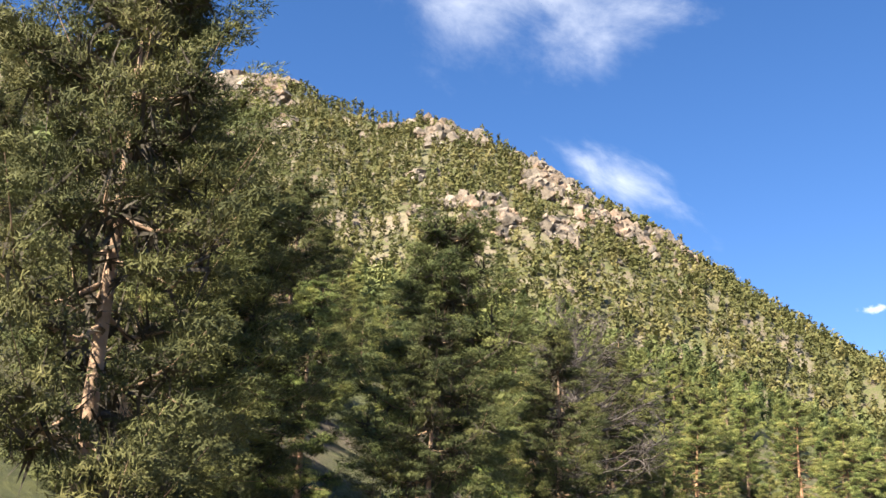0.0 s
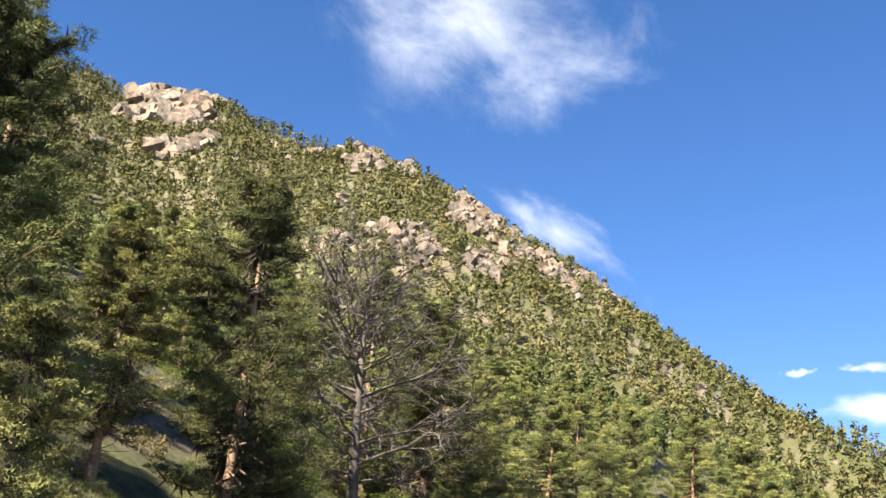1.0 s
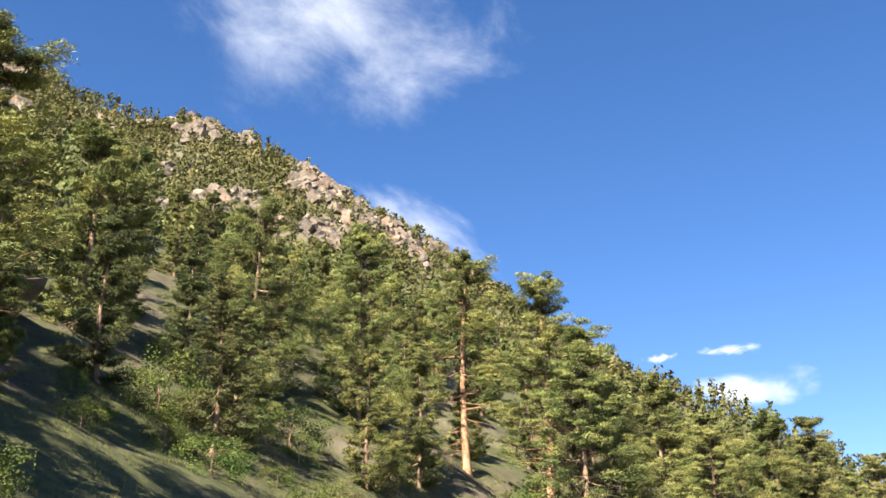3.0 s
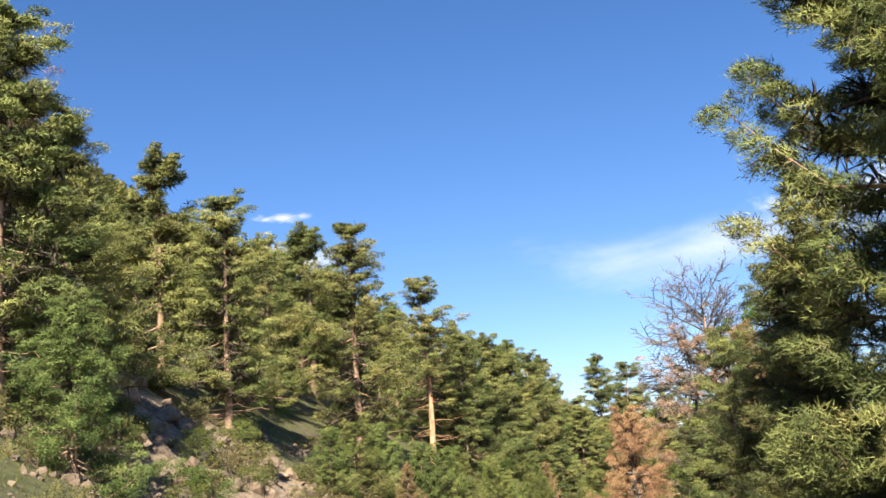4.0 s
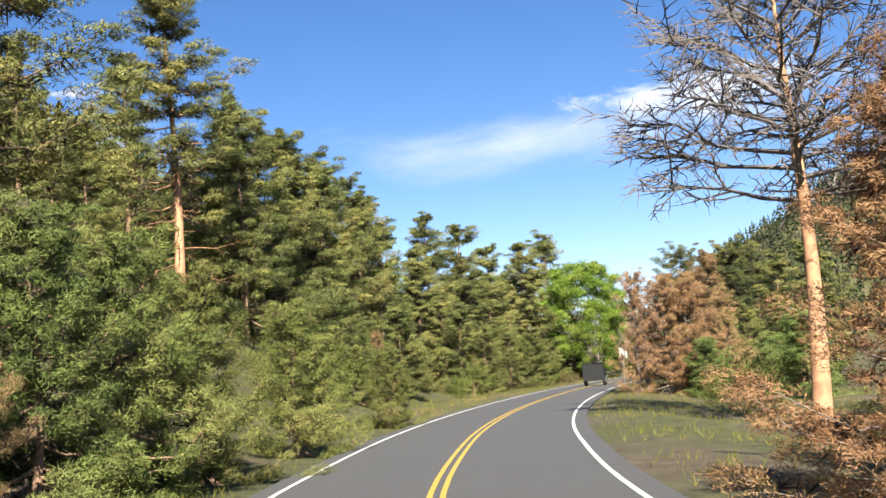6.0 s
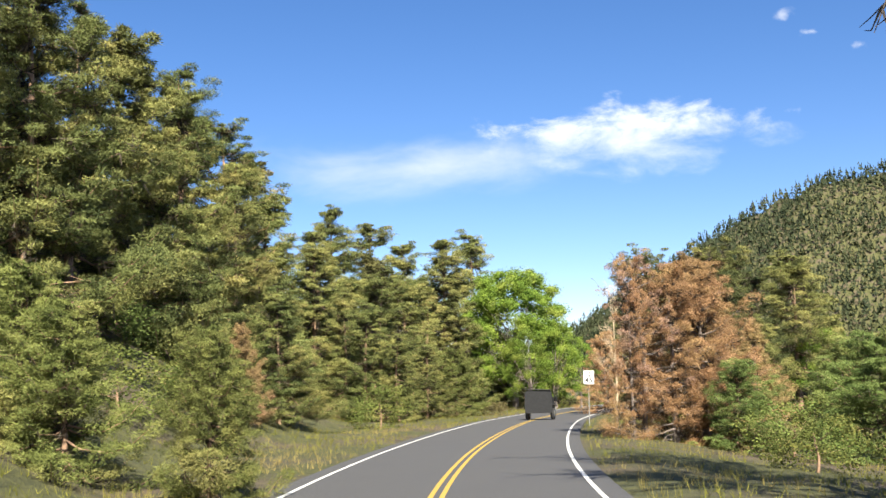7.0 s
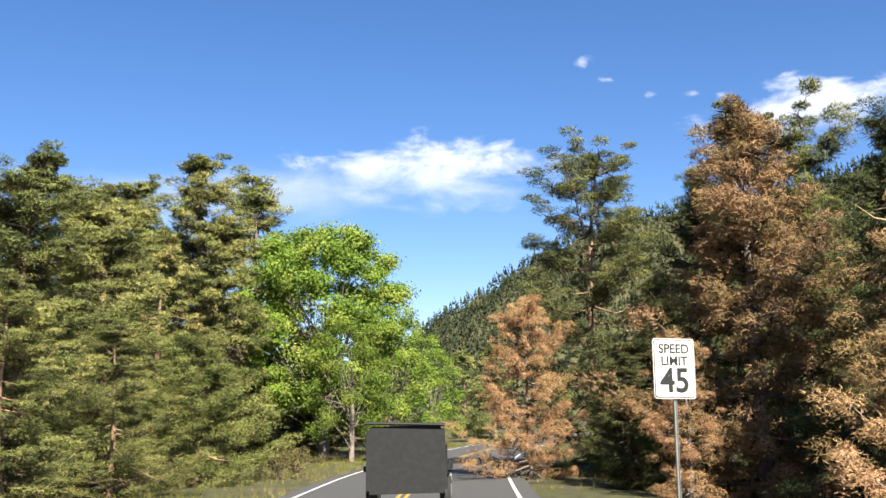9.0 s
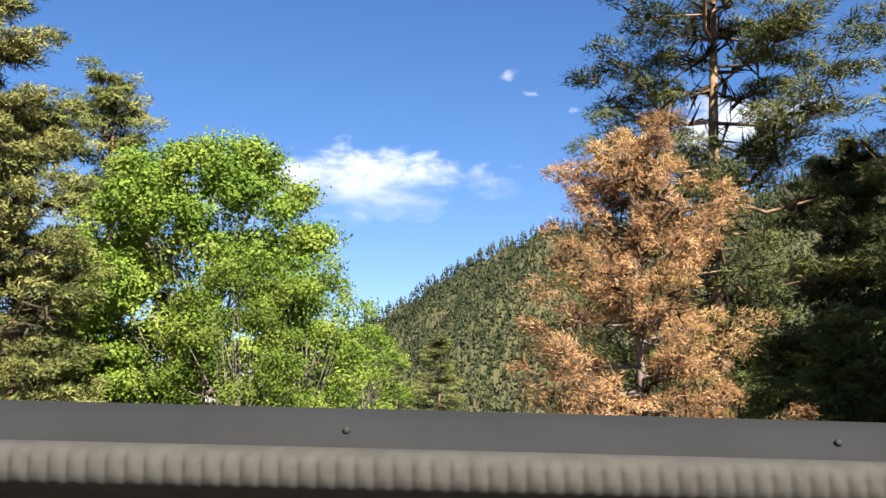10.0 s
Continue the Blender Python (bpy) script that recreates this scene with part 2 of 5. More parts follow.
# ---- the lie of the land ----
ROAD = np.array([(59.4, -197.4), (31.3, -156.0), (15.8, -119.2), (9.9, -94.9), (8.2, -82.5), (6.4, -70.3), (4.6, -58.3), (3.0, -46.3), (1.6, -34.5), (0.4, -18.4), (-0.5, -0.0), (-0.2, 11.2), (0.6, 22.3), (1.9, 33.3),
                 (5.1, 48.3), (8.2, 61.2), (13.0, 75.7), (17.1, 86.0), (21.6, 96.1), (26.5, 106.1), (31.6, 115.9), (36.9, 125.6), (46.5, 140.8), (58.3, 157.0), (72.6, 173.7), (94.4, 194.3), (131.4, 219.9), (207.1, 245.7), (354.5, 217.6)])
FOOT_Y = [-200.0, -140.0, -105.0, -60.0, -25.0, 0.0, 40.0, 55.0, 77.0, 98.0, 130.0, 165.0, 200.0, 300.0, 700.0]
FOOT_X = [51.4, 16.6, 4.9, -1.6, -5.1, -6.2, -1.6, 1.5, 7.5, 14.0, 26.7, 35.0, 54.0, 78.0, 115.0]


def ridge(eye, rows):
    """Crest points from bearing (left of +y), height angle and distance, in degrees and metres."""
    return np.array([(eye[0] - d * math.sin(radians(a)), eye[1] + d * math.cos(radians(a)), eye[2] + d * math.tan(radians(e))) for a, e, d in rows])


CREST = ridge((2.1, -34.5, 2.0), [(74.2, 29.7, 700), (61.2, 29.2, 720), (52.2, 28.7, 740), (49.0, 29.0, 745), (46.2, 29.3, 740), (44.2, 28.6, 730), (42.1, 28.2, 715), (39.9, 27.9, 700), (36.8, 28.3, 680), (33.1, 27.4, 660), (31.3, 26.7, 655), (28.8, 25.1, 645),
                                    (26.6, 23.6, 640), (24.9, 22.4, 635), (22.1, 21.5, 620), (20.5, 20.7, 610), (18.8, 19.4, 590), (16.0, 17.3, 545), (13.0, 15.4, 505), (10.4, 14.3, 475), (7.6, 13.1, 450), (4.2, 11.6, 430), (-0.4, 8.7, 425), (-5.4, 6.2, 430), (-9.4, 4.4, 445), (-15.4, 2.1, 470), (-20.8, 0.3, 500)])
CREST_FAR = ridge((9.9, 65.2, 2.0), [(-25.2, 1.6, 1550), (-26.9, 3.5, 1500), (-32.6, 7.0, 1480), (-37.3, 9.5, 1450), (-40.9, 10.8, 1430), (-43.6, 10.8, 1420), (-46.2, 10.8, 1400), (-52.5, 12.3, 1400), (-55.0, 13.1, 1400), (-67.0, 13.0, 1400), (-85.0, 12.0, 1400), (-110.0, 10.0, 1400)])


def nearest(px, py, line):
    """Distance to a polyline and the interpolated third column there (or the side of it)."""
    best = np.full(px.shape, 1e9)
    val = np.zeros(px.shape)
    for a, b in zip(line[:-1], line[1:]):
        dx, dy = b[0] - a[0], b[1] - a[1]
        k = np.clip(((px - a[0]) * dx + (py - a[1]) * dy) / (dx * dx + dy * dy), 0, 1)
        qx, qy = px - a[0] - k * dx, py - a[1] - k * dy
        d = np.hypot(qx, qy)
        v = a[2] + k * (b[2] - a[2]) if len(a) > 2 else np.sign(dx * qy - dy * qx)
        val = np.where(d < best, v, val)
        best = np.minimum(best, d)
    return best, val


def tent(px, py, line, fall, ease):
    """Height of a mountain side that falls away from a crest."""
    top = np.full(px.shape, -1e9)
    for a, b in zip(line[:-1], line[1:]):
        dx, dy = b[0] - a[0], b[1] - a[1]
        k = np.clip(((px - a[0]) * dx + (py - a[1]) * dy) / (dx * dx + dy * dy), 0, 1)
        d = np.hypot(px - a[0] - k * dx, py - a[1] - k * dy)
        top = np.maximum(top, a[2] + k * (b[2] - a[2]) - fall * d - ease * d * d)
    return top


def rumple(x, y, size):
    """Smooth unevenness between about -1 and 1, from crossed waves."""
    u, v = x / size, y / size
    return (np.sin(u * 1.7 + 2.1 * np.sin(v * 1.1)) + np.sin(v * 1.9 + 1.7 * np.sin(u * 1.3 + 0.6)) + np.sin((u + v) * 2.9 + 1.2 * np.sin(u * 2.3)) * 0.6 + np.sin((u - v) * 4.7 + np.sin(v * 3.1)) * 0.35) / 2.4


def land(x, y):
    """Height of the ground."""
    x, y = np.asarray(x, float), np.asarray(y, float)
    off, side = nearest(x, y, ROAD)
    d = np.maximum(0.0, (np.interp(y, FOOT_Y, FOOT_X) - x) * 0.97)
    s = np.interp(y, [-60, 0, 38, 100, 170, 320], [0.80, 0.84, 1, 1, 0.62, 0.35])
    lower = np.minimum(d, 60.0)
    hill = s * (0.72 * lower * lower / (lower + 2.5) + 0.30 * (d - lower))
    mount = tent(x, y, CREST, 0.78, 0.0002)
    far = tent(x, y, CREST_FAR, 0.72, 0.0)
    z = np.maximum(np.maximum(hill, mount), far)
    rough = np.clip(z / 12.0, 0, 1)
    z = z + rough * (0.45 * rumple(x, y, 3.1) + 0.9 * rumple(x + 40, y, 11.0))
    big = np.clip((z - 60) / 80.0, 0, 1)
    z = z + big * (5.0 * rumple(x, y + 300, 38.0) + 2.0 * rumple(x, y, 13.0))
    right = np.where(side < 0, off, 0.0)
    z = z - 1.1 * np.clip((right - 5.0) / 9.0, 0, 1) * (z < 3)
    z = z + 0.12 * rumple(x, y, 2.3) * np.clip((off - 5) / 3, 0, 1)
    flat = np.clip((off - 3.7) / 1.6, 0, 1)
    return z * flat - 0.06 * (1 - flat)


# ---- the ground, one sheet to the horizon ----
def ground_sheet():
    n = 340
    u = np.linspace(-1, 1, n)
    gx = 5 + 17 * np.sinh(u * 5.25)
    gy = 55 + 22 * np.sinh(u * 5.1)
    x, y = np.meshgrid(gx, gy, indexing="ij")
    z = land(x, y)
    verts = np.stack([x, y, z], -1).reshape(-1, 3)
    i = np.arange(n * n).reshape(n, n)
    quads = np.stack([i[:-1, :-1], i[1:, :-1], i[1:, 1:], i[:-1, 1:]], -1).reshape(-1, 4)
    ob = part("ground", mesh_of("ground", verts, quads, True), M_GROUND)
    return tagged(ob, "dry grassy earth with rocky forested mountain slopes", "ground", "", "structure")


ground_sheet()


def along_road(s_step=2.0):
    """Centre points of the road with their left-hand normals."""
    pts = []
    for a, b in zip(ROAD[1:-2], ROAD[2:-1]):
        n = max(1, int(np.hypot(*(b - a)) / s_step))
        pts += [a + (b - a) * k / n for k in range(n)]
    pts = np.array(pts)
    for _ in range(6):
        pts[1:-1] = (pts[:-2] + 2 * pts[1:-1] + pts[2:]) / 4
    d = np.gradient(pts, axis=0)
    d /= np.linalg.norm(d, axis=1, keepdims=True)
    return pts, np.stack([-d[:, 1], d[:, 0]], -1)


def ribbon(name, left, right, z, thick, material, keep=None):
    """A band that follows the road between two offsets to its left, with a thickness."""
    pts, nor = along_road()
    verts, faces = [], []
    for k, (p, n) in enumerate(zip(pts, nor)):
        for o, h in ((left, z - thick), (left, z), (right, z), (right, z - thick)):
            verts.append((*(p + n * o), h))
        if k and (keep is None or keep(k)):
            a, b = 4 * (k - 1), 4 * k
            faces += [(a + j, a + j + 1, b + j + 1, b + j) for j in range(3)]
    return part(name, mesh_of(name, np.array(verts), faces), material)


road = ribbon("road", 3.6, -3.6, 0.03, 0.2, M_ASPHALT)
tagged(road, "worn grey two-lane asphalt road curving past trees", "road", "", "structure")
for off in (0.16, -0.06):
    tagged(ribbon("trim_centre_line", off, off - 0.10, 0.038, 0.006, M_PAINT_YELLOW), "double yellow painted centre line on the asphalt", "road marking", "", "structure")
for off in (3.15, -3.05):
    tagged(ribbon("trim_edge_line", off, off - 0.10, 0.038, 0.006, M_PAINT_WHITE), "white painted edge line on the asphalt", "road marking", "", "structure")

# ---- trees ----
rng = np.random.default_rng(7)


def unit(v):
    return v / (np.linalg.norm(v, axis=-1, keepdims=True) + 1e-9)


class Build:
    """Gathers tubes, blades and leaves into arrays for one mesh."""

    def __init__(self):
        self.v, self.f, self.n = [], [], 0

    def add(self, verts, faces):
        self.v.append(verts.reshape(-1, 3))
        self.f.append(faces + self.n)
        self.n += len(self.v[-1])

    def tube(self, pts, radii, sides=5):
        pts = np.asarray(pts, float)
        d = unit(np.gradient(pts, axis=0))
        a = unit(np.cross(d, np.where(np.abs(d[:, 2:3]) > 0.9, [[1.0, 0, 0]], [[0, 0, 1.0]])))
        b = np.cross(d, a)
        ang = np.arange(sides) * 2 * np.pi / sides
        ring = pts[:, None] + np.asarray(radii)[:, None, None] * (a[:, None] * np.cos(ang)[None, :, None] + b[:, None] * np.sin(ang)[None, :, None])
        i = np.arange(len(pts) * sides).reshape(len(pts), sides)
        j = np.roll(i, -1, 1)
        self.add(ring, np.stack([i[:-1], j[:-1], j[1:], i[1:]], -1).reshape(-1, 4))

    def blades(self, at, way, count, length, width, spread=1.0, root=0.0):
        """Pointed blades that fan out from each place."""
        m = len(at)
        out = unit(np.repeat(way, count, 0) * 0.9 + rng.normal(size=(m * count, 3)) * spread)
        base = np.repeat(at, count, 0) + out * root
        side = unit(np.cross(out, np.repeat(way, count, 0) * 0.3 + rng.normal(size=out.shape) * 0.55 + np.array([0, 0, 0.9]))) * width * rng.uniform(0.6, 1.3, (m * count, 1))
        tip = base + out * length * rng.uniform(0.65, 1.2, (m * count, 1))
        self.add(np.stack([base - side / 2, base + side / 2, tip], 1), np.arange(m * count * 3).reshape(-1, 3))

    def shingles(self, at, face, way, length, width, loose=0.4):
        """Pointed blades that lie over a surface: each looks along face and runs along way."""
        m = len(at)
        face = unit(face + rng.normal(size=(m, 3)) * loose)
        side = unit(np.cross(face, way + rng.normal(size=(m, 3)) * 0.35))
        run = unit(np.cross(side, face))
        w = side * (width * rng.uniform(0.6, 1.35, (m, 1)))
        far = at + run * (length * rng.uniform(0.6, 1.3, (m, 1)))
        self.add(np.stack([at - w * 0.5, at + w * 0.5, far], 1), np.arange(m * 3).reshape(-1, 3))

    def pads(self, centre, out, radius, count, length, width, flat=0.5):
        """Flattened tufts of needles: blades laid over each tuft, most of them on its top and rim."""
        n = len(centre)
        g = unit(rng.normal(size=(n, count, 3)))
        flip = (g[..., 2] < 0) & (rng.uniform(size=(n, count)) < 0.55)
        g[..., 2] = np.where(flip, -g[..., 2], g[..., 2])
        r = radius[:, None, None] * rng.uniform(0.45, 1.0, (n, count, 1)) ** 0.6
        lump = 1 + 0.28 * np.sin(g[..., :1] * 5.0 + rng.uniform(0, 6.283, (n, 1, 1))) * np.sin(g[..., 1:2] * 5.0 + rng.uniform(0, 6.283, (n, 1, 1)))
        o = np.repeat(out[:, None], count, 1)
        p = g * r * lump * np.array([1.0, 1.0, flat])
        p = p + o * (p * o).sum(-1, keepdims=True) * 0.35
        face = unit(g / np.array([1.0, 1.0, max(flat, 0.55)]) + np.array([0, 0, 0.25]))
        way = unit(g * np.array([1.0, 1.0, 0.5]) + o * 0.8 + np.array([0, 0, 0.45]) + rng.normal(size=g.shape) * 0.5)
        self.shingles((centre[:, None] + p).reshape(-1, 3), face.reshape(-1, 3), way.reshape(-1, 3), length, width, 0.55)

    def leaves(self, at, size, face):
        """Small kite-shaped leaves that lie across the way they face."""
        m = len(at)
        face = unit(unit(face) + rng.normal(size=(m, 3)) * 0.45 + np.array([0, 0, 0.35]))
        a = unit(np.cross(face, rng.normal(size=(m, 3))))
        b = np.cross(face, a)
        s = size * rng.uniform(0.6, 1.3, (m, 1))
        self.add(np.stack([at, at + (a * 0.5 + b * 0.36) * s, at + a * s, at + (a * 0.5 - b * 0.36) * s], 1), np.arange(m * 4).reshape(-1, 4))

    def mesh(self, name, smooth=False):
        sizes = sorted({f.shape[1] for f in self.f})
        return mesh_of(name, np.concatenate(self.v), [np.concatenate([f for f in self.f if f.shape[1] == k]) for k in sizes], smooth)


def conifer(name, label, H, crown_low, R, limbs, pads, needles, length, width, needle_mat, bark_mat, fill=1.0, lean=0.0, top=0.65, sag=0.2, pad=0.42, flat=0.5, stubs=0, twigs=2, rise=0.62, shade=26, group="pines on the slope"):
    """A pine: a tapered trunk with whorls of limbs that carry flat tufts of needles."""
    tree = tagged(new(name), label, "tree", group)
    wood, crown = Build(), Build()
    k = np.linspace(0, 1, 11)
    bend = rng.normal(size=2) * 0.012 * H
    trunk = np.stack([lean * H * k**1.5 + bend[0] * np.sin(k * 4.2), bend[1] * np.sin(k * 3.3), k * H * 0.985 - 0.25], -1)
    base_r = 0.013 * H + 0.03
    wood.tube(trunk, base_r * (1 - k * 0.93) + 0.04 * (k < 0.05), 9)
    centre, out, size, inner = [], [], [], []
    lobe = rng.uniform(0, 6.283, 3)
    for n in range(limbs):
        u = min(0.985, max(0.0, (n // 5 * 3.4 + n * 0.32 + 0.6 + rng.normal() * 1.3) / limbs))
        h = crown_low + (1 - crown_low) * u
        p0 = np.array([np.interp(h, k, trunk[:, i]) for i in range(3)])
        az = n * 2.4 + rng.normal() * 0.4
        uneven = 1 + 0.22 * math.sin(az + lobe[0] + 5 * u) + 0.16 * math.sin(2 * az + lobe[1] + 11 * u)
        reach = R * min(1.0, (u / 0.18 + 0.45) ** 0.7) * (1 - u * 0.97) ** top * rng.uniform(0.62, 1.1) * uneven + 0.15
        up = -0.15 + rise * u + rng.normal() * 0.10
        d = np.array([math.cos(az), math.sin(az), 0.0])
        s = np.linspace(0, 1, 5)[:, None]
        limb = p0 + d * reach * s + np.array([0, 0, 1.0]) * reach * (up * s - sag * np.sin(s * 3.0) + 0.22 * s**3)
        limb[1:] += rng.normal(size=(4, 3)) * reach * 0.03
        wood.tube(limb, np.array([1, 0.75, 0.5, 0.3, 0.12]) * (0.012 * reach + 0.014), 4)
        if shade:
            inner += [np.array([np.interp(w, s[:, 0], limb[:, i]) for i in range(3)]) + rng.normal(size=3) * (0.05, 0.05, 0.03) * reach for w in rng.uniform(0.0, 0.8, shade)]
        across = np.cross(d, [0, 0, 1.0])
        many = max(2, int(round(pads * (0.25 + 0.85 * reach / R))))
        for t in range(many):
            w = 0.30 + 0.72 * (t + rng.uniform(0.2, 1.0)) / many
            q = np.array([np.interp(w, s[:, 0], limb[:, i]) for i in range(3)])
            swing = (-1) ** t * rng.uniform(0.1, 1.0)
            e = q + across * swing * reach * 0.30 * (1.15 - 0.75 * w) + d * reach * 0.06 + np.array([0, 0, rng.uniform(-0.05, 0.10) * R * 0.3])
            if t < twigs:
                wood.tube(np.stack([q, (q + e) / 2 + rng.normal(size=3) * 0.03, e]), (0.016, 0.011, 0.005), 3)
            if rng.uniform() < fill * (1.0 if stubs < 10 else 0.38 + 0.62 * min(1.0, u / 0.5)):
                centre.append(e)
                out.append(unit(d + across * swing * 0.7))
                size.append(pad * rng.uniform(0.65, 1.2) * (0.62 + 0.38 * min(1.0, reach / R)))
    for n in range(6 if fill > 0.8 else 0):
        h = 0.995 - 0.022 * n
        lead = np.array([np.interp(h, k, trunk[:, i]) for i in range(3)])
        centre.append(lead + rng.normal(size=3) * (0.10, 0.10, 0.02) * R * 0.25 * n ** 0.5)
        out.append(unit(rng.normal(size=3) * (1, 1, 0.1)))
        size.append(pad * (0.38 + 0.10 * n))
    for n in range(stubs):
        h = rng.uniform(0.25, 1.0) * max(crown_low, 0.12) + 0.02
        p0 = np.array([np.interp(h, k, trunk[:, i]) for i in range(3)])
        az, ln = rng.uniform(0, 6.283), R * rng.uniform(0.15, 0.75)
        s = np.linspace(0, 1, 4)[:, None]
        d = np.array([math.cos(az), math.sin(az), rng.uniform(-0.35, 0.1)])
        limb = p0 + d * ln * s + rng.normal(size=(4, 3)) * 0.05 * ln * s
        wood.tube(limb, np.array([1, 0.7, 0.45, 0.2]) * (0.010 * ln + 0.010), 4)
        for _ in range(4):
            q = limb[rng.integers(1, 4)]
            wood.tube(np.stack([q, q + unit(d + rng.normal(size=3) * 0.7) * ln * 0.3]), (0.009, 0.003), 3)
    part("trunk", wood.mesh("trunk", True), bark_mat, tree)
    if centre:
        crown.pads(np.array(centre), np.array(out), np.array(size), needles, length, width, flat)
        part("crown", crown.mesh("crown"), needle_mat, tree)
    # dead inner twigs, so dark in colour that the crown's inside looks shaded
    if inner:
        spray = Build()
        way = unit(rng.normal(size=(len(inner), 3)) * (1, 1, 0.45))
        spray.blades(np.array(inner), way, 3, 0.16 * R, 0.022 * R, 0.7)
        part("branch", spray.mesh("branch"), M_TWIG, tree, "dead inner twigs coloured dark for crown shade")
    return tree


def snag(name, label, H, R, limbs, bark_mat, low=0.3, group="dead trees", orders=3, flat=0.75, lean=0.0, rise=0.15, girth=1.0):
    """A dead tree: bare, much-forked boughs."""
    tree = tagged(new(name), label, "tree", group)
    wood, fine = Build(), Build()
    k = np.linspace(0, 1, 9)
    trunk = np.stack([lean * H * k + 0.02 * H * np.sin(k * 5), 0.015 * H * np.sin(k * 4 + 1), k * H * 0.9 - 0.2], -1)
    wood.tube(trunk, (0.02 * H * girth) * (1 - k * 0.9), 9)

    def bough(p, d, reach, order):
        s = np.linspace(0, 1, 5)[:, None]
        line = p + d * reach * s + rng.normal(size=(5, 3)) * reach * 0.06 * s + np.array([0, 0, 1.0]) * reach * 0.22 * s**2 * (1 if order < 3 else 0.3)
        fine.tube(line, np.array([1, 0.8, 0.6, 0.42, 0.22]) * (0.015 * reach + 0.012) * girth, 4 if order < 2 else 3)
        if order < orders:
            for m in range(13 if order == 1 else 9):
                w = rng.uniform(0.25, 1.0)
                q = np.array([np.interp(w, s[:, 0], line[:, i]) for i in range(3)])
                bough(q, unit(d * 0.9 + rng.normal(size=3) * np.array([0.8, 0.8, 0.5])), reach * rng.uniform(0.25, 0.5), order + 1)

    for n in range(limbs):
        u = (n + rng.uniform()) / limbs
        h = low + (1 - low) * u
        p0 = np.array([np.interp(h, k, trunk[:, i]) for i in range(3)])
        az = n * 2.4 + rng.normal() * 0.4
        d = unit(np.array([math.cos(az), math.sin(az), rise + 0.9 * u**2]))
        bough(p0, d, R * (1 - flat * u**2) * rng.uniform(0.6, 1.1), 1)
    part("trunk", wood.mesh("trunk", True), bark_mat, tree)
    part("branch", fine.mesh("branch"), M_BARK_SNAG if bark_mat is M_BARK_ORANGE else bark_mat, tree)
    return tree


def broadleaf(name, label, H, R, clumps, per, leaf, leaf_mat, bark_mat, low=0.15, group="green broadleaf trees", category="tree", lobes=0):
    """A round-headed tree: forked boughs that end in clumps of leaves."""
    tree = tagged(new(name), label, category, group)
    wood, crown = Build(), Build()
    k = np.linspace(0, 1, 7)
    wood.tube(np.stack([0.03 * H * np.sin(k * 3), 0.02 * H * np.sin(k * 4), k * H * 0.7 - 0.15], -1), 0.022 * H * (1 - 0.85 * k) + 0.01, 7)
    # big boughs, each a separate head of leaves with dark gaps between
    spin = np.arange(lobes) * 2.4
    up = (np.arange(lobes) + 0.5) / max(1, lobes)
    span = 0.86 * R * np.sqrt(np.clip(1 - np.abs(2 * up - 0.75) ** 2.4 / 1.75, 0.05, 1))
    heads = np.stack([span * np.cos(spin), span * np.sin(spin), H * (low + (0.97 - low) * up)], -1)
    for n in range(clumps):
        u = rng.uniform(low, 1.0)
        az, r = rng.uniform(0, 6.283), R * math.sqrt(rng.uniform(0.25, 1)) * math.sqrt(max(0.05, 1 - abs(2 * (u - low) / (1 - low) - 0.8) ** 2.6 / 1.75))
        c = np.array([r * math.cos(az), r * math.sin(az), u * H])
        if lobes:
            c = heads[n % lobes] + unit(rng.normal(size=3)) * np.array([1, 1, 0.6]) * 0.25 * R + np.array([0, 0, 0.06 * R])
        root = np.array([0, 0, H * max(0.05, u * 0.55)])
        mid = root * 0.5 + c * 0.5 + rng.normal(size=3) * 0.06 * R
        if n % 4 == 0:
            wood.tube(np.stack([root, mid, c]), (0.008 * H * 0.5, 0.005 * H * 0.5, 0.004), 3)
        m = int(per * rng.uniform(0.5, 1.4))
        size = R * rng.uniform(0.17, 0.32) * (110 / clumps) ** 0.25
        shell = unit(rng.normal(size=(m, 3))) * (rng.uniform(0.25, 1.0, (m, 1)) ** 0.6) * np.array([1, 1, 0.75]) * (1 + 0.25 * np.sin(rng.uniform(0, 6.283, (m, 1))))
        crown.leaves(c + shell * size, leaf, shell)
    part("trunk", wood.mesh("trunk", True), bark_mat, tree)
    part("crown", crown.mesh("crown"), leaf_mat, tree)
    return tree


def stand(tree, x, y, H, height, turn=None, wide=1.0):
    """A copy of a tree set on the ground at its own height."""
    s = height / H
    z = float(land(x, y)) - 0.05
    turn = rng.uniform(0, 360) if turn is None else turn
    return copy_thing(tree, Matrix.LocRotScale((x, y, z), Euler((0, 0, radians(turn))), (s * wide, s * wide, s)))


def drop(tree):
    """Take the pattern itself out of the place once it has been copied."""
    for o in (*tree.children_recursive, tree):
        bpy.data.objects.remove(o)


PINE_A = conifer("pine_tree", "tall green ponderosa pine with bare lower trunk on the slope", 15, 0.20, 3.3, 60, 7, 280, 0.155, 0.034, M_NEEDLE, M_BARK, top=0.62, pad=0.50, flat=0.60, stubs=30, twigs=4)
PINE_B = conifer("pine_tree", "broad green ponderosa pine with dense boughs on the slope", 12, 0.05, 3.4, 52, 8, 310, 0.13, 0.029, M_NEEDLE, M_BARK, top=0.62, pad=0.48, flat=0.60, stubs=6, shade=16)
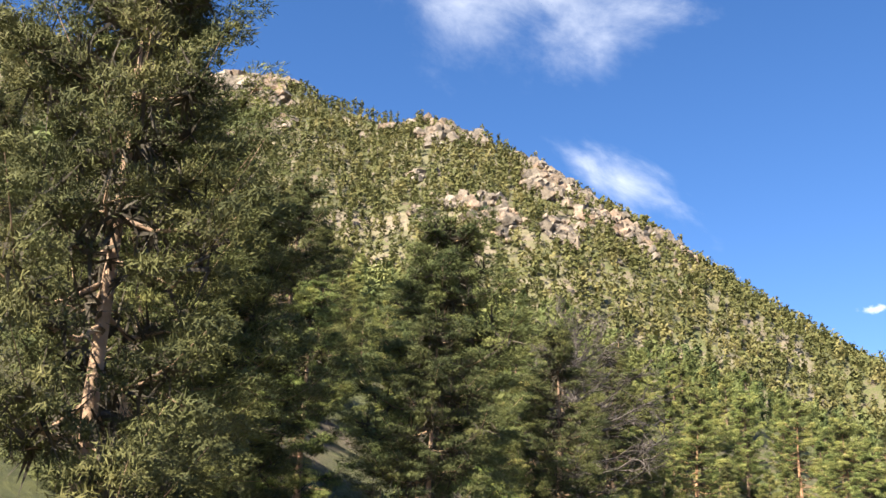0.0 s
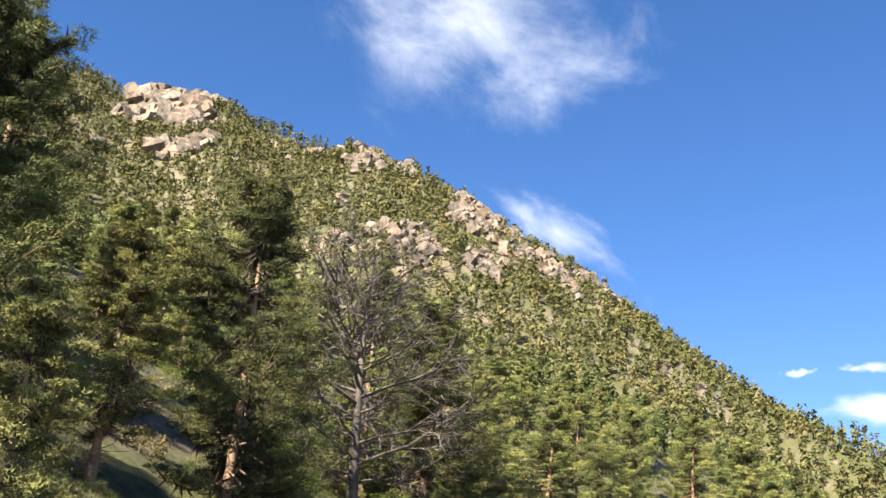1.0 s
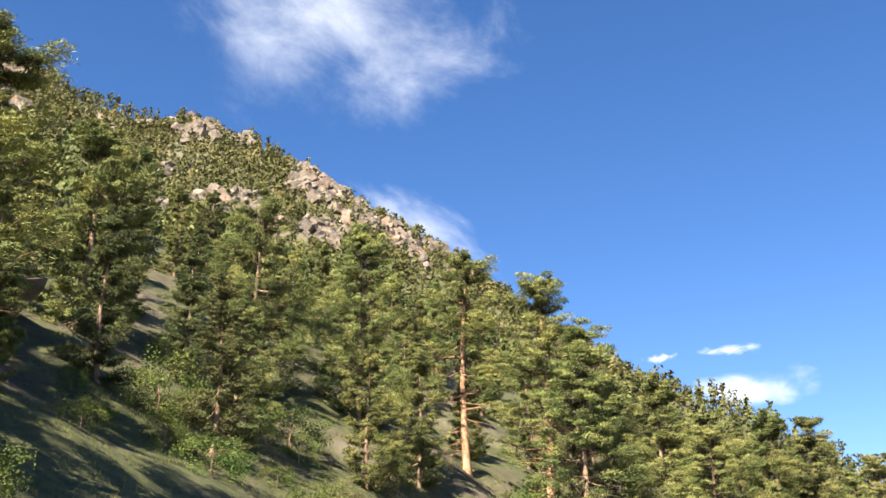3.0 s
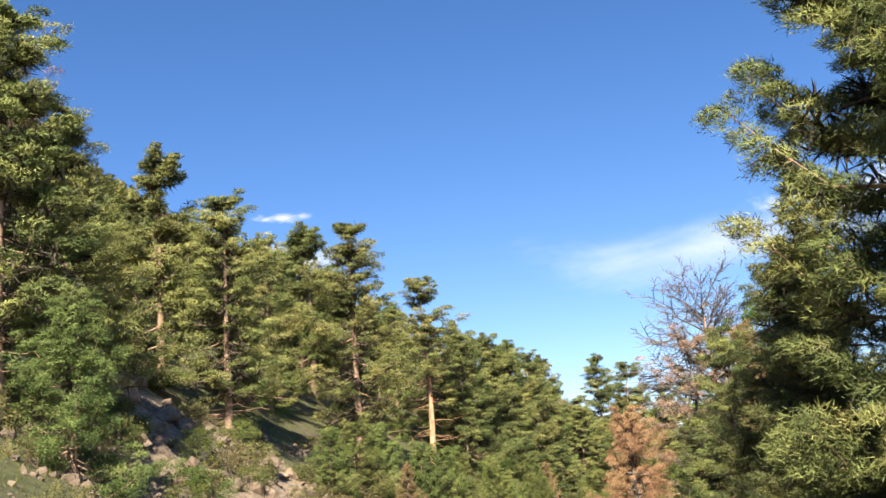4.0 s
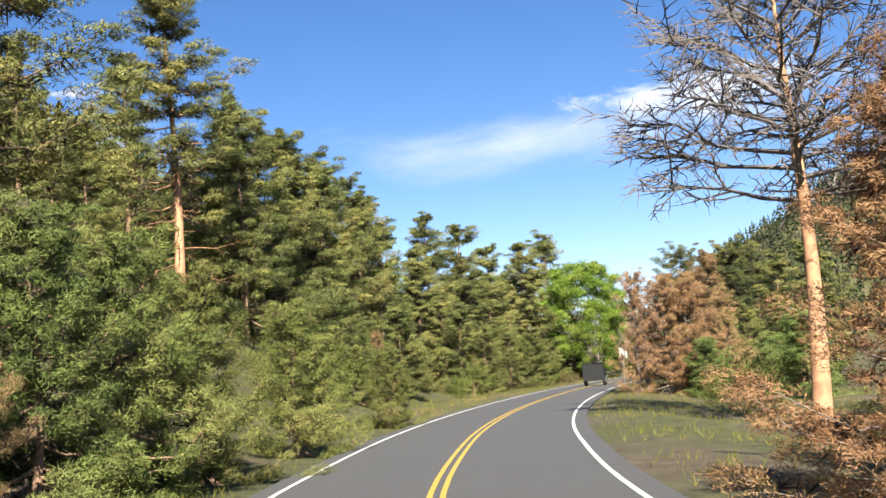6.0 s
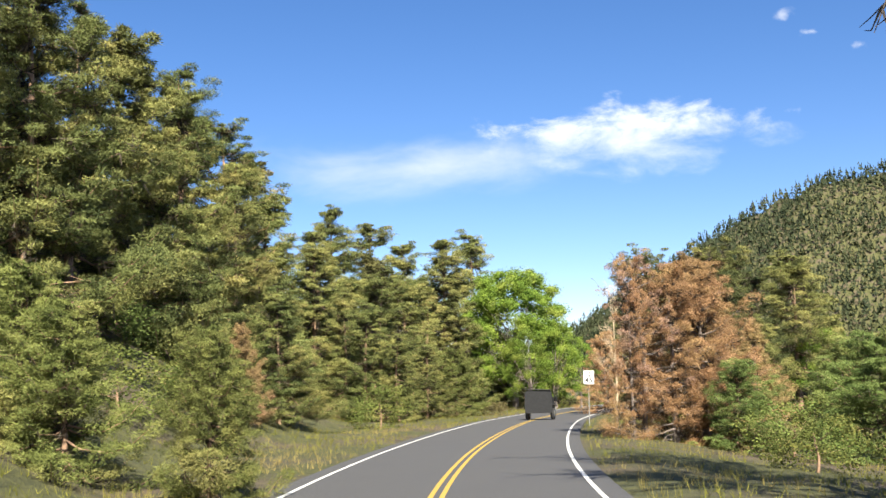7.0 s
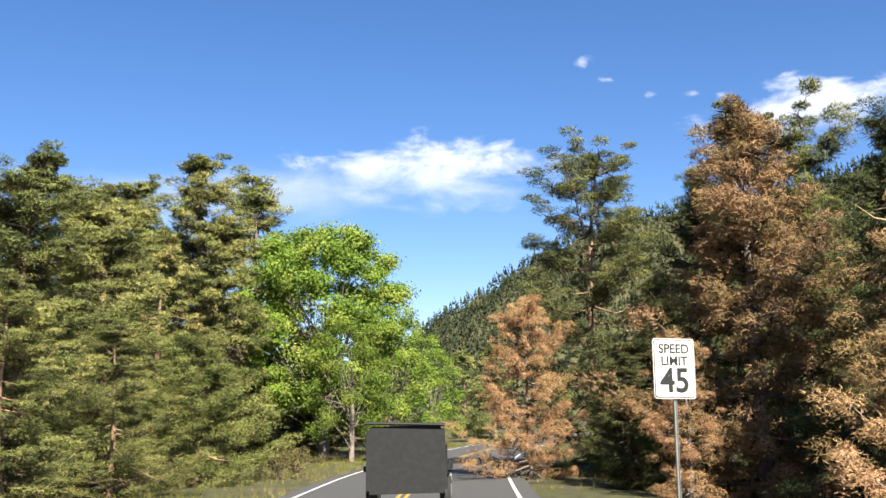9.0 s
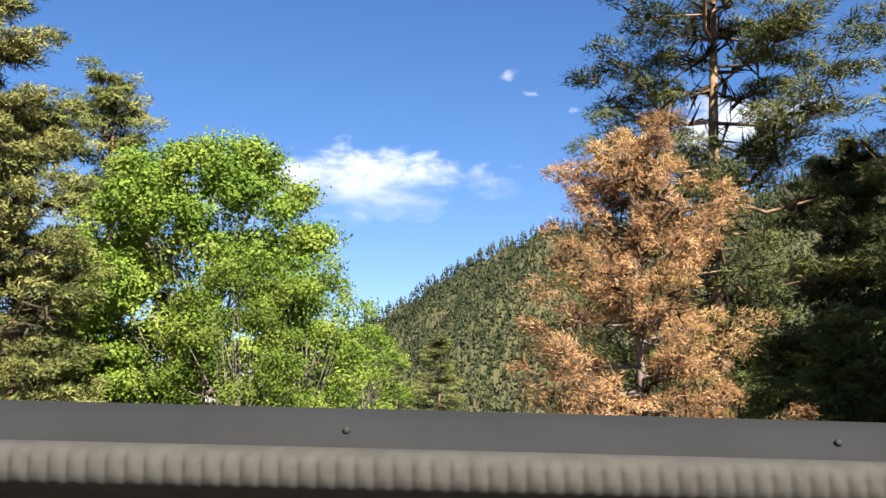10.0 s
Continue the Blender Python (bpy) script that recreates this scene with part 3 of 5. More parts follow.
PINE_C = conifer("pine_tree", "slender green pine with a thin crown and reddish trunk", 16, 0.34, 2.9, 45, 7, 260, 0.155, 0.034, M_NEEDLE, M_BARK_ORANGE, fill=0.9, top=0.45, pad=0.50, flat=0.5, stubs=22, twigs=4)
PINE_D = conifer("pine_tree", "young bushy green pine with boughs down to the ground", 5, 0.0, 1.9, 60, 7, 230, 0.10, 0.020, M_NEEDLE_YOUNG, M_BARK, top=0.62, pad=0.27, flat=0.8, rise=0.9, shade=12)
PINE_E = conifer("pine_tree", "green pine with layered boughs in the wood", 13, 0.05, 3.2, 50, 7, 190, 0.20, 0.050, M_NEEDLE, M_BARK, top=0.66, pad=0.48, flat=0.6, stubs=4, twigs=0, shade=16)
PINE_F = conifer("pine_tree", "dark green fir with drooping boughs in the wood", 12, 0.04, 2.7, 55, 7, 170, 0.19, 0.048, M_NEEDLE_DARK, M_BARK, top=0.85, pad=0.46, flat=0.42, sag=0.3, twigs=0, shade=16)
PINE_NEAR = conifer("pine_tree", "large roadside ponderosa pine with long green needle tufts", 12, 0.04, 3.6, 55, 10, 400, 0.15, 0.018, M_NEEDLE, M_BARK, top=0.42, pad=0.36, flat=0.62, twigs=9, group="roadside pines")
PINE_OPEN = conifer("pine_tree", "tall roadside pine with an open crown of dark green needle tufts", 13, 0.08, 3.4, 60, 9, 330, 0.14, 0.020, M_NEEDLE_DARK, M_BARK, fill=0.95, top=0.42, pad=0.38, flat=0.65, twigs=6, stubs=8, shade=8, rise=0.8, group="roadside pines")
# a pine for shaded spots: the shade is put into its needle colour
PINE_SHADE = conifer("pine_tree", "dense roadside pine with needles coloured dark for shade", 12, 0.02, 3.5, 60, 9, 330, 0.13, 0.023, M_NEEDLE_DARK, M_BARK, top=0.62, pad=0.44, flat=0.55, stubs=6, group="roadside pines")
RUST_A = conifer("dead_pine_tree", "dead pine with rust-orange needles beside the road", 8, 0.02, 2.7, 66, 7, 240, 0.11, 0.019, M_NEEDLE_RUST, M_BARK_GREY, top=0.62, pad=0.30, flat=0.95, twigs=7, stubs=8, rise=0.95, sag=0.12, shade=9, group="rust-brown pines")
RUST_B = conifer("dead_pine_tree", "half-dead pine with orange and olive needles beside the road", 9, 0.02, 2.9, 72, 8, 240, 0.12, 0.022, M_NEEDLE_TURN, M_BARK_GREY, top=1.0, pad=0.33, flat=0.95, twigs=5, stubs=6, rise=0.95, sag=0.12, shade=9, group="rust-brown pines")
RUST_OPEN = conifer("dead_pine_tree", "dying pine with open boughs of orange needle tufts", 8, 0.02, 2.6, 56, 6, 240, 0.11, 0.019, M_NEEDLE_RUST, M_BARK_GREY, fill=0.72, top=0.55, pad=0.28, flat=0.95, twigs=6, stubs=8, rise=0.95, sag=0.12, shade=9, group="rust-brown pines")
RUST_THIN = conifer("dead_pine_tree", "thin dying pine with sparse pinkish-brown needles", 9, 0.2, 2.4, 60, 7, 130, 0.14, 0.020, M_NEEDLE_FADED, M_BARK_SNAG, fill=0.42, twigs=7, top=0.5, pad=0.26, shade=8, flat=0.95, stubs=14, rise=0.95, sag=0.12, group="rust-brown pines")
SNAG = snag("dead_tree", "tall dead pine with bare grey boughs and orange trunk", 14, 4.6, 40, M_BARK_ORANGE, low=0.48, flat=0.55, rise=0.10)
SNAG_DARK = snag("dead_tree", "dead bare grey tree with dense twigs on the rocky slope", 15, 7.0, 40, M_BARK_DARK, low=0.08)
ASPEN = snag("bare_aspen_tree", "bare pale aspen with upright forked boughs", 9, 2.0, 11, M_BARK_PALE, low=0.2, flat=0.2, rise=2.2, girth=0.5)
COTTON = broadleaf("cottonwood_tree", "bright green cottonwood in full leaf", 14, 4.6, 380, 300, 0.155, M_LEAF, M_BARK_GREY, lobes=38)
COTTON_THIN = broadleaf("cottonwood_tree", "light green young broadleaf tree with thin foliage", 9, 2.7, 126, 150, 0.13, M_LEAF, M_BARK_GREY, lobes=21)
BUSH = broadleaf("bush", "green leafy bush on the roadside bank", 2.2, 1.5, 40, 90, 0.085, M_BUSH, M_BARK, low=0.02, group="roadside bushes", category="bush")
SAGE = broadleaf("bush", "grey-green sage bush on the dry bank", 1.1, 0.9, 40, 45, 0.08, M_SAGE, M_BARK_GREY, low=0.0, group="roadside bushes", category="bush")

rng = np.random.default_rng(11)


# pines on the left slope
stand(PINE_A, -8.9, 58.3, 15, 14.7, wide=1.18)
stand(PINE_A, -2.2, 77.2, 15, 18.7, wide=1.18)
stand(PINE_E, -6.5, 91.9, 13, 16.9, wide=1.18)
stand(PINE_C, 4.0, 98.2, 16, 18.5, wide=1.18)
stand(PINE_B, 7.6, 106.0, 12, 15.7)
stand(PINE_E, 11.3, 116.7, 13, 15.9, wide=1.18)
stand(PINE_E, 15.5, 129.3, 13, 15.6, wide=1.18)
stand(PINE_E, 22.1, 146.5, 13, 18.7, wide=1.18)
stand(PINE_B, -8.7, 77.4, 12, 13.6)
stand(PINE_E, -7.6, 93.8, 13, 15.5, wide=1.18)
stand(PINE_B, 1.0, 110.3, 12, 14.4)
stand(PINE_B, -12.6, 40.1, 12, 13.1)
stand(PINE_E, -13.2, 60.6, 13, 15.2, wide=1.18)
stand(PINE_A, -13.3, 35.6, 15, 15.6, wide=1.18)
stand(PINE_D, -10.1, 33.5, 5, 6.1)
stand(PINE_D, -2.1, 59.2, 5, 4.8)
stand(PINE_D, -3.3, 57.0, 5, 3.9)
stand(RUST_B, 0.9, 60.3, 9, 3.8)
stand(PINE_D, 3.0, 64.3, 5, 5.1)
stand(PINE_D, -0.7, 62.3, 5, 5.0)
stand(PINE_D, 1.8, 62.3, 5, 5.1)
stand(PINE_D, 4.5, 67.2, 5, 4.8)
stand(PINE_D, 7.3, 73.9, 5, 4.5)
stand(PINE_D, 12.4, 86.3, 5, 3.4)
stand(PINE_A, 7.3, 107.1, 15, 13.9, wide=1.18)
stand(PINE_B, 9.4, 111.2, 12, 14.7)
stand(PINE_A, 12.6, 118.1, 15, 14.3, wide=1.18)
stand(PINE_C, 18.3, 131.7, 16, 16.8, wide=1.18)
stand(PINE_E, 22.2, 138.2, 13, 14.4, wide=1.18)
stand(PINE_E, 16.7, 139.9, 13, 18.0, wide=1.18)
stand(PINE_D, 8.6, 91.2, 5, 4.1, wide=1.3)
stand(PINE_D, 9.6, 89.2, 5, 3.8, wide=1.2)
stand(RUST_B, 16.6, 111.4, 9, 4.5)
stand(PINE_B, 19.1, 116.2, 12, 7.1, wide=1.2)
stand(PINE_D, 15.3, 109.5, 5, 3.8)
stand(PINE_D, 13.6, 102.6, 5, 3.3, wide=1.3)
stand(RUST_B, 16.4, 110.7, 9, 4.4)
stand(PINE_B, 19.7, 117.3, 12, 6.8, wide=1.2)
stand(PINE_A, 43.0, 206.4, 15, 25.0, wide=1.18)
stand(PINE_C, 51.1, 214.6, 16, 26.9, wide=1.18)
stand(PINE_A, 43.4, 173.1, 15, 19.0, wide=1.18)
stand(PINE_A, 43.7, 160.4, 15, 17.6, wide=1.18)
stand(PINE_B, 51.9, 174.4, 12, 20.6)
stand(PINE_E, 27.9, 147.3, 13, 13.5, wide=1.18)
stand(PINE_E, 32.3, 153.4, 13, 12.7, wide=1.18)
stand(PINE_B, 37.4, 158.2, 12, 12.8)
stand(PINE_E, 42.7, 163.9, 13, 14.1, wide=1.18)
stand(PINE_F, 39.9, 173.1, 12, 18.4)
stand(PINE_A, 26.5, 141.7, 15, 14.2, wide=1.18)
stand(PINE_B, 28.0, 138.5, 12, 9.7)
stand(PINE_B, 28.8, 135.3, 12, 8.7, wide=1.3)
stand(PINE_B, 32.3, 145.9, 12, 11.2)
stand(PINE_B, 36.0, 151.2, 12, 11.8)
stand(PINE_E, 40.1, 155.2, 13, 12.1, wide=1.18)
stand(PINE_E, 45.4, 161.9, 13, 14.6, wide=1.18)
stand(PINE_B, 30.4, 133.0, 12, 6.1, wide=1.4)
stand(PINE_B, 33.9, 137.2, 12, 5.5, wide=1.3)
stand(PINE_D, 38.4, 143.2, 5, 5.6, wide=1.3)
stand(COTTON, 53.9, 167.1, 14, 14.6, wide=1.12)
stand(COTTON_THIN, 56.5, 162.5, 9, 9.0)
stand(COTTON_THIN, 51.2, 157.3, 9, 7.6)
stand(PINE_F, 54.6, 172.5, 12, 9.5, wide=1.5)
stand(PINE_F, 50.0, 169.5, 12, 10.5, wide=1.4)
stand(COTTON_THIN, 61.1, 165.8, 9, 6.8)
# trees beside the road, far side
stand(PINE_NEAR, 9.0, 11.8, 12, 11.9, wide=0.9)
stand(PINE_NEAR, 10.4, 17.1, 12, 14.1, wide=0.9)
stand(RUST_A, 7.7, 33.0, 8, 4.7, wide=0.9)
stand(COTTON_THIN, 18.5, 46.0, 9, 11.4, wide=0.6)
stand(PINE_B, 12.2, 36.0, 12, 8.2, wide=0.9)
stand(SNAG, 23.8, 72.8, 14, 17.3, wide=1.0)
stand(RUST_THIN, 16.2, 52.9, 9, 10.5, wide=1.2)
stand(PINE_SHADE, 17.8, 59.0, 12, 5.0, wide=1.6)
stand(RUST_A, 12.7, 53.9, 8, 5.6, wide=1.25)
stand(PINE_D, 16.9, 57.0, 5, 4.2, wide=1.2)
stand(PINE_SHADE, 15.8, 48.5, 12, 5.8, wide=1.3)
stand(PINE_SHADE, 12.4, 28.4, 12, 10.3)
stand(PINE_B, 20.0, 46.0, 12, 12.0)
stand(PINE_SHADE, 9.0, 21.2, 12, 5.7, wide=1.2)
stand(RUST_B, 15.7, 43.7, 9, 9.7)
stand(PINE_SHADE, 12.5, 40.8, 12, 5.4, wide=1.5)
stand(RUST_A, 33.0, 102.2, 8, 7.5, wide=1.1)
stand(RUST_THIN, 31.4, 102.1, 9, 7.6)
stand(RUST_A, 34.7, 102.6, 8, 7.9, wide=1.15)
stand(RUST_OPEN, 31.0, 102.0, 8, 7.6, wide=0.6)
stand(RUST_B, 38.5, 104.2, 9, 5.9)
stand(PINE_E, 72.2, 143.8, 13, 15.6, wide=1.18)
stand(PINE_E, 61.5, 126.6, 13, 8.3, wide=1.18)
stand(COTTON_THIN, 49.6, 113.0, 9, 6.1)
stand(ASPEN, 34.7, 110.1, 9, 7.1)
stand(PINE_OPEN, 53.3, 138.3, 13, 13.4, wide=1.22)
stand(RUST_A, 47.6, 135.3, 8, 6.4, wide=1.0)
stand(RUST_B, 49.8, 126.8, 9, 12.2, wide=1.15)
stand(PINE_SHADE, 47.6, 130.0, 12, 4.2, wide=1.3)
stand(PINE_SHADE, 54.9, 133.5, 12, 12.2)
stand(PINE_SHADE, 55.9, 137.1, 12, 8.7)
stand(PINE_NEAR, 54.1, 129.5, 12, 13.5, wide=1.0)
stand(RUST_OPEN, 46.0, 125.9, 8, 4.3, wide=1.2)
stand(PINE_D, 51.6, 134.6, 5, 4.0, wide=1.3)
stand(PINE_D, 53.5, 137.1, 5, 4.0, wide=1.2)
stand(PINE_E, 80.1, 186.9, 13, 9.4, wide=1.18)
stand(PINE_E, 90.9, 209.8, 13, 10.8, wide=1.18)
# trees on the rocky slope that the road starts under
stand(PINE_C, -20.6, -4.0, 16, 12.4, wide=1.35)
stand(PINE_B, -29.9, -2.8, 12, 12.4, wide=1.2)
stand(PINE_B, -27.3, -17.7, 12, 16.0)
stand(SNAG_DARK, -21.2, -28.1, 15, 14.9)
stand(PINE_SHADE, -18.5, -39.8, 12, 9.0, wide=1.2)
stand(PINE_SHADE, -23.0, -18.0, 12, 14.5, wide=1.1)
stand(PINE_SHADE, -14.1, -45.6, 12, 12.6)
stand(PINE_B, -40.1, -15.7, 12, 17.4)
stand(PINE_B, -33.0, -1.2, 12, 13.4)
stand(PINE_B, -26.4, -3.7, 12, 12.2)
stand(PINE_C, -22.3, 40.0, 16, 15.8, wide=1.18)
stand(PINE_C, -16.7, 39.4, 16, 18.0, wide=1.18)
stand(RUST_THIN, -15.0, 40.5, 9, 13.5, wide=0.9)
stand(PINE_B, -30.4, 26.2, 12, 13.2)
stand(PINE_B, -27.5, 34.0, 12, 13.8)
stand(PINE_E, -35.2, 16.8, 13, 12.5, wide=1.18)
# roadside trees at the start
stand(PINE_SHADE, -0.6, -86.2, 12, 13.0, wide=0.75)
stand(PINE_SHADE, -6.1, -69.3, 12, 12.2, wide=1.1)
# added on the sun's side of the previous pine, to shade it
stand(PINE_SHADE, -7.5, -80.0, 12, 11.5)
stand(PINE_B, -11.1, -69.8, 12, 7.5)
stand(PINE_A, -15.9, -49.3, 15, 8.7, wide=1.18)
stand(PINE_B, -3.3, -62.2, 12, 5.8)
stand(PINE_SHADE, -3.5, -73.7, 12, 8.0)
stand(PINE_B, -24.6, -31.4, 12, 9.9)
stand(PINE_B, -18.7, -53.4, 12, 7.2)
stand(PINE_B, 48.5, 113.7, 12, 10.7, wide=1.2)
stand(PINE_SHADE, 48.6, 120.6, 12, 10.5, wide=1.1)
stand(RUST_B, 46.2, 118.2, 9, 8.6, wide=1.1)
stand(PINE_SHADE, 52.4, 123.0, 12, 11.0, wide=1.1)
stand(PINE_D, 42.7, 102.9, 5, 5.1, wide=1.3)
stand(PINE_B, 43.4, 110.1, 12, 6.6)
stand(PINE_D, 39.7, 97.6, 5, 5.2, wide=1.4)
stand(PINE_D, 34.2, 99.5, 5, 3.6, wide=1.3)
stand(PINE_B, 14.5, 119.6, 12, 16.3, wide=0.9)
stand(PINE_B, 18.8, 129.3, 12, 14.2, wide=0.9)
stand(PINE_B, 32.4, 143.5, 12, 12.3, wide=1.3)
stand(PINE_B, 36.3, 150.9, 12, 12.7, wide=1.3)
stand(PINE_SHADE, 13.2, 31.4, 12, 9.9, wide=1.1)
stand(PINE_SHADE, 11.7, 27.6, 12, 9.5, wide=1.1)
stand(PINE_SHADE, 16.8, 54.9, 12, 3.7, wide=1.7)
stand(PINE_NEAR, 10.7, 19.2, 12, 14.7, wide=1.0)


# ---- the wood on the slope ----
def slope_wood(count, y0, y1, near, deep, gap, lo=7.5, hi=12.0):
    """Single pines that fill the slope between the nearer ones."""
    taken = [(o.location.x, o.location.y) for o in bpy.data.objects if o.parent is None and o.get("category") == "tree"]
    kinds = [(PINE_E, 13), (PINE_E, 13), (PINE_F, 12), (PINE_E, 13)]
    made, tries = 0, 0
    while made < count and tries < 12000:
        tries += 1
        y = rng.uniform(y0, y1)
        x = float(np.interp(y, FOOT_Y, FOOT_X)) - rng.uniform(near, deep)
        if min((x - a) ** 2 + (y - b) ** 2 for a, b in taken) < gap**2:
            continue
        taken.append((x, y))
        tree, H = kinds[made % 4]
        stand(tree, x, y, H, rng.uniform(lo, hi))
        made += 1


slope_wood(100, 55, 230, 13, 50, 4.8)
slope_wood(95, -30, 70, 18, 62, 5.2, 5.5, 10.0)
slope_wood(16, 150, 260, -22, 8, 5.5)
# pines added to cast shade on the bank and the trees beyond them
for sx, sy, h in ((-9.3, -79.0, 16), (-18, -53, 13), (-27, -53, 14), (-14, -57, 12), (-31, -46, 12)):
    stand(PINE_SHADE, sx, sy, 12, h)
# tall wood on the slope above the road's beginning, added to shade the bank beyond it
for _ in range(16):
    sx, sy = rng.uniform(-40, 6), rng.uniform(-96, -50)
    if 8.7 - sx > 1.2 * (sy + 82.5) + 4 and sx < float(np.interp(sy, FOOT_Y, FOOT_X)) - 3 and 5.1 - sx > 0.9 * (sy + 58.2):
        tree, H = ((PINE_SHADE, 12), (PINE_B, 12))[_ % 2]
        stand(tree, sx, sy, H, rng.uniform(7.5, 11.0))
for pattern in (PINE_A, PINE_B, PINE_C, PINE_D, PINE_E, PINE_F, PINE_NEAR, PINE_OPEN, PINE_SHADE, RUST_A, RUST_B, RUST_OPEN, RUST_THIN, SNAG, SNAG_DARK, ASPEN, COTTON, COTTON_THIN):
    drop(pattern)


def far_wood(name, label, spots, heights, tiers, blades, wide, material):
    """Distant conifers, each a stem of ragged tiers, in one mesh."""
    m = len(spots)
    z = land(spots[:, 0], spots[:, 1])
    root = np.column_stack([spots, z - 0.3])
    k = (np.arange(tiers) + 0.5) / tiers
    ang = rng.uniform(0, 6.283, (m, tiers, blades)) + np.arange(blades) * 6.283 / blades
    low = (0.10 + 0.80 * k)[None, :, None] * heights[:, None, None] + rng.normal(size=(m, tiers, blades)) * 0.03 * heights[:, None, None]
    reach = wide * heights[:, None, None] * ((1 - k) ** 0.7)[None, :, None] * rng.uniform(0.6, 1.25, (m, tiers, blades)) + 0.15
    tip = np.stack([np.cos(ang) * reach, np.sin(ang) * reach, low - 0.04 * heights[:, None, None]], -1)
    up = np.zeros_like(tip)
    up[..., 2] = np.minimum(low + heights[:, None, None] * 0.24, heights[:, None, None])
    across = np.stack([-np.sin(ang), np.cos(ang), 0 * ang], -1) * reach[..., None] * 0.62
    tri = np.stack([up, tip + across, tip - across], 3) + root[:, None, None, None, :]
    v = tri.reshape(-1, 3)
    ob = part(name, mesh_of(name, v, np.arange(len(v)).reshape(-1, 3)), material)
    return tagged(ob, label, "forest", "", "stuff")


def scatter(count, box, test, gap):
    """Random spots in a box that pass a test, thinned to a gap on a grid."""
    p = np.column_stack([rng.uniform(box[0], box[1], count), rng.uniform(box[2], box[3], count)])
    p = p[test(p[:, 0], p[:, 1])]
    cell = np.floor(p / gap).astype(int)
    _, first = np.unique(cell, axis=0, return_index=True)
    return p[np.sort(first)]


PEAK = [(-424, 490, 8), (-421, 506, 7), (-376, 466, 7), (-396, 508, 9), (-370, 480, 9), (-379, 511, 9), (-371, 516, 8), (-365, 462, 8), (-355, 501, 9), (-432, 459, 6), (-328, 416, 4), (-337, 400, 5)]
RIDGE = [(-331, 525, 7), (-317, 513, 8), (-304, 508, 9), (-290, 476, 9), (-301, 510, 9), (-282, 458, 8), (-295, 512, 9), (-291, 518, 9), (-285, 521, 8), (-277, 464, 9), (-266, 495, 9), (-266, 459, 9), (-257, 487, 9), (-246, 415, 6), (-235, 408, 6),
         (-244, 453, 8), (-239, 428, 7), (-281, 490, 9), (-270, 478, 8)]
SHOULDER = [(-234, 467, 7), (-227, 464, 7), (-227, 477, 7), (-220, 461, 7), (-220, 473, 7), (-213, 468, 6), (-203, 455, 6), (-229, 515, 6), (-211, 496, 8), (-208, 502, 7), (-202, 500, 7), (-186, 482, 7), (-194, 490, 7)]
BAND = [(-297, 349, 6), (-298, 375, 6), (-292, 381, 6), (-280, 379, 6), (-281, 397, 6), (-278, 402, 5), (-269, 367, 6), (-264, 377, 6), (-264, 391, 6), (-256, 383, 6), (-254, 365, 5), (-238, 397, 6), (-228, 400, 6)]
WEST = [(-519, 389, 16), (-545, 428, 18), (-538, 447, 16), (-539, 471, 16), (-506, 412, 16), (-492, 425, 15), (-447, 381, 12), (-447, 359, 12), (-525, 410, 16), (-520, 440, 15)]
OUTCROPS = PEAK + RIDGE + SHOULDER + BAND + WEST


def bare(x, y):
    """How rocky a spot on the mountain is, 0 to 1: the crags and the screes below them."""
    v = np.zeros_like(x)
    for ox, oy, r in OUTCROPS:
        for down in (0.0, 0.9):
            v = np.maximum(v, np.clip(1.45 - np.hypot(x - ox - 0.45 * down * r, y - oy + 0.9 * down * r) / r, 0, 1))
    return v


def wood_mass(label, spots, heights, clumps, fans, size, material, stem):
    """Many pines in one mesh, each a stem with uneven pads of needles."""
    b = Build()
    root = np.column_stack([spots, land(spots[:, 0], spots[:, 1]) - 0.2])
    if stem:
        for p, h in zip(root, heights):
            b.tube(np.array([p, p + (0, 0, h * 0.5), p + (0, 0, h * 0.97)]), np.array([0.018, 0.012, 0.003]) * h, 4)
    m, k = len(spots), clumps
    girth, blunt, low = rng.uniform(0.16, 0.31, (m, 1)), rng.uniform(0.40, 0.95, (m, 1)), rng.uniform(0.03, 0.28, (m, 1))
    u = (np.arange(k)[None, :] + rng.uniform(0, 1, (m, k))) / k
    ang = rng.uniform(0, 6.283, (m, k))
    r = girth * heights[:, None] * np.minimum(1, (u / 0.2 + 0.35)) * (1 - u * 0.97) ** blunt * rng.uniform(0.3, 1.1, (m, k))
    at = root[:, None] + np.stack([np.cos(ang) * r, np.sin(ang) * r, (low + (0.97 - low) * u) * heights[:, None]], -1)
    way = np.stack([np.cos(ang), np.sin(ang), 0.35 + 0.5 * u], -1)
    long = np.repeat(heights * size, k * fans)[:, None]
    spot = np.repeat(at.reshape(-1, 3), fans, 0) + rng.normal(size=(m * k * fans, 3)) * long * (0.35, 0.35, 0.2)
    face = np.repeat(unit(way.reshape(-1, 3)), fans, 0)
    run = face * (1, 1, 0.2) + rng.normal(size=face.shape) * 0.7
    b.shingles(spot - unit(run) * long * 0.5, face, run, long, long * (0.5 if stem else 0.75), 0.3)
    tagged(part("forest", b.mesh("forest"), material), label, "forest", "", "stuff")


def mountain_test(x, y):
    foot = np.interp(y, FOOT_Y, FOOT_X)
    keep = (foot - x > 150) | ((y > 260) & (foot - x > 20))
    return keep & (land(x, y) > 4) & (rng.uniform(size=x.shape) > 0.86 * bare(x, y) + 0.12 * (rumple(x, y, 26.0) > 0.35))


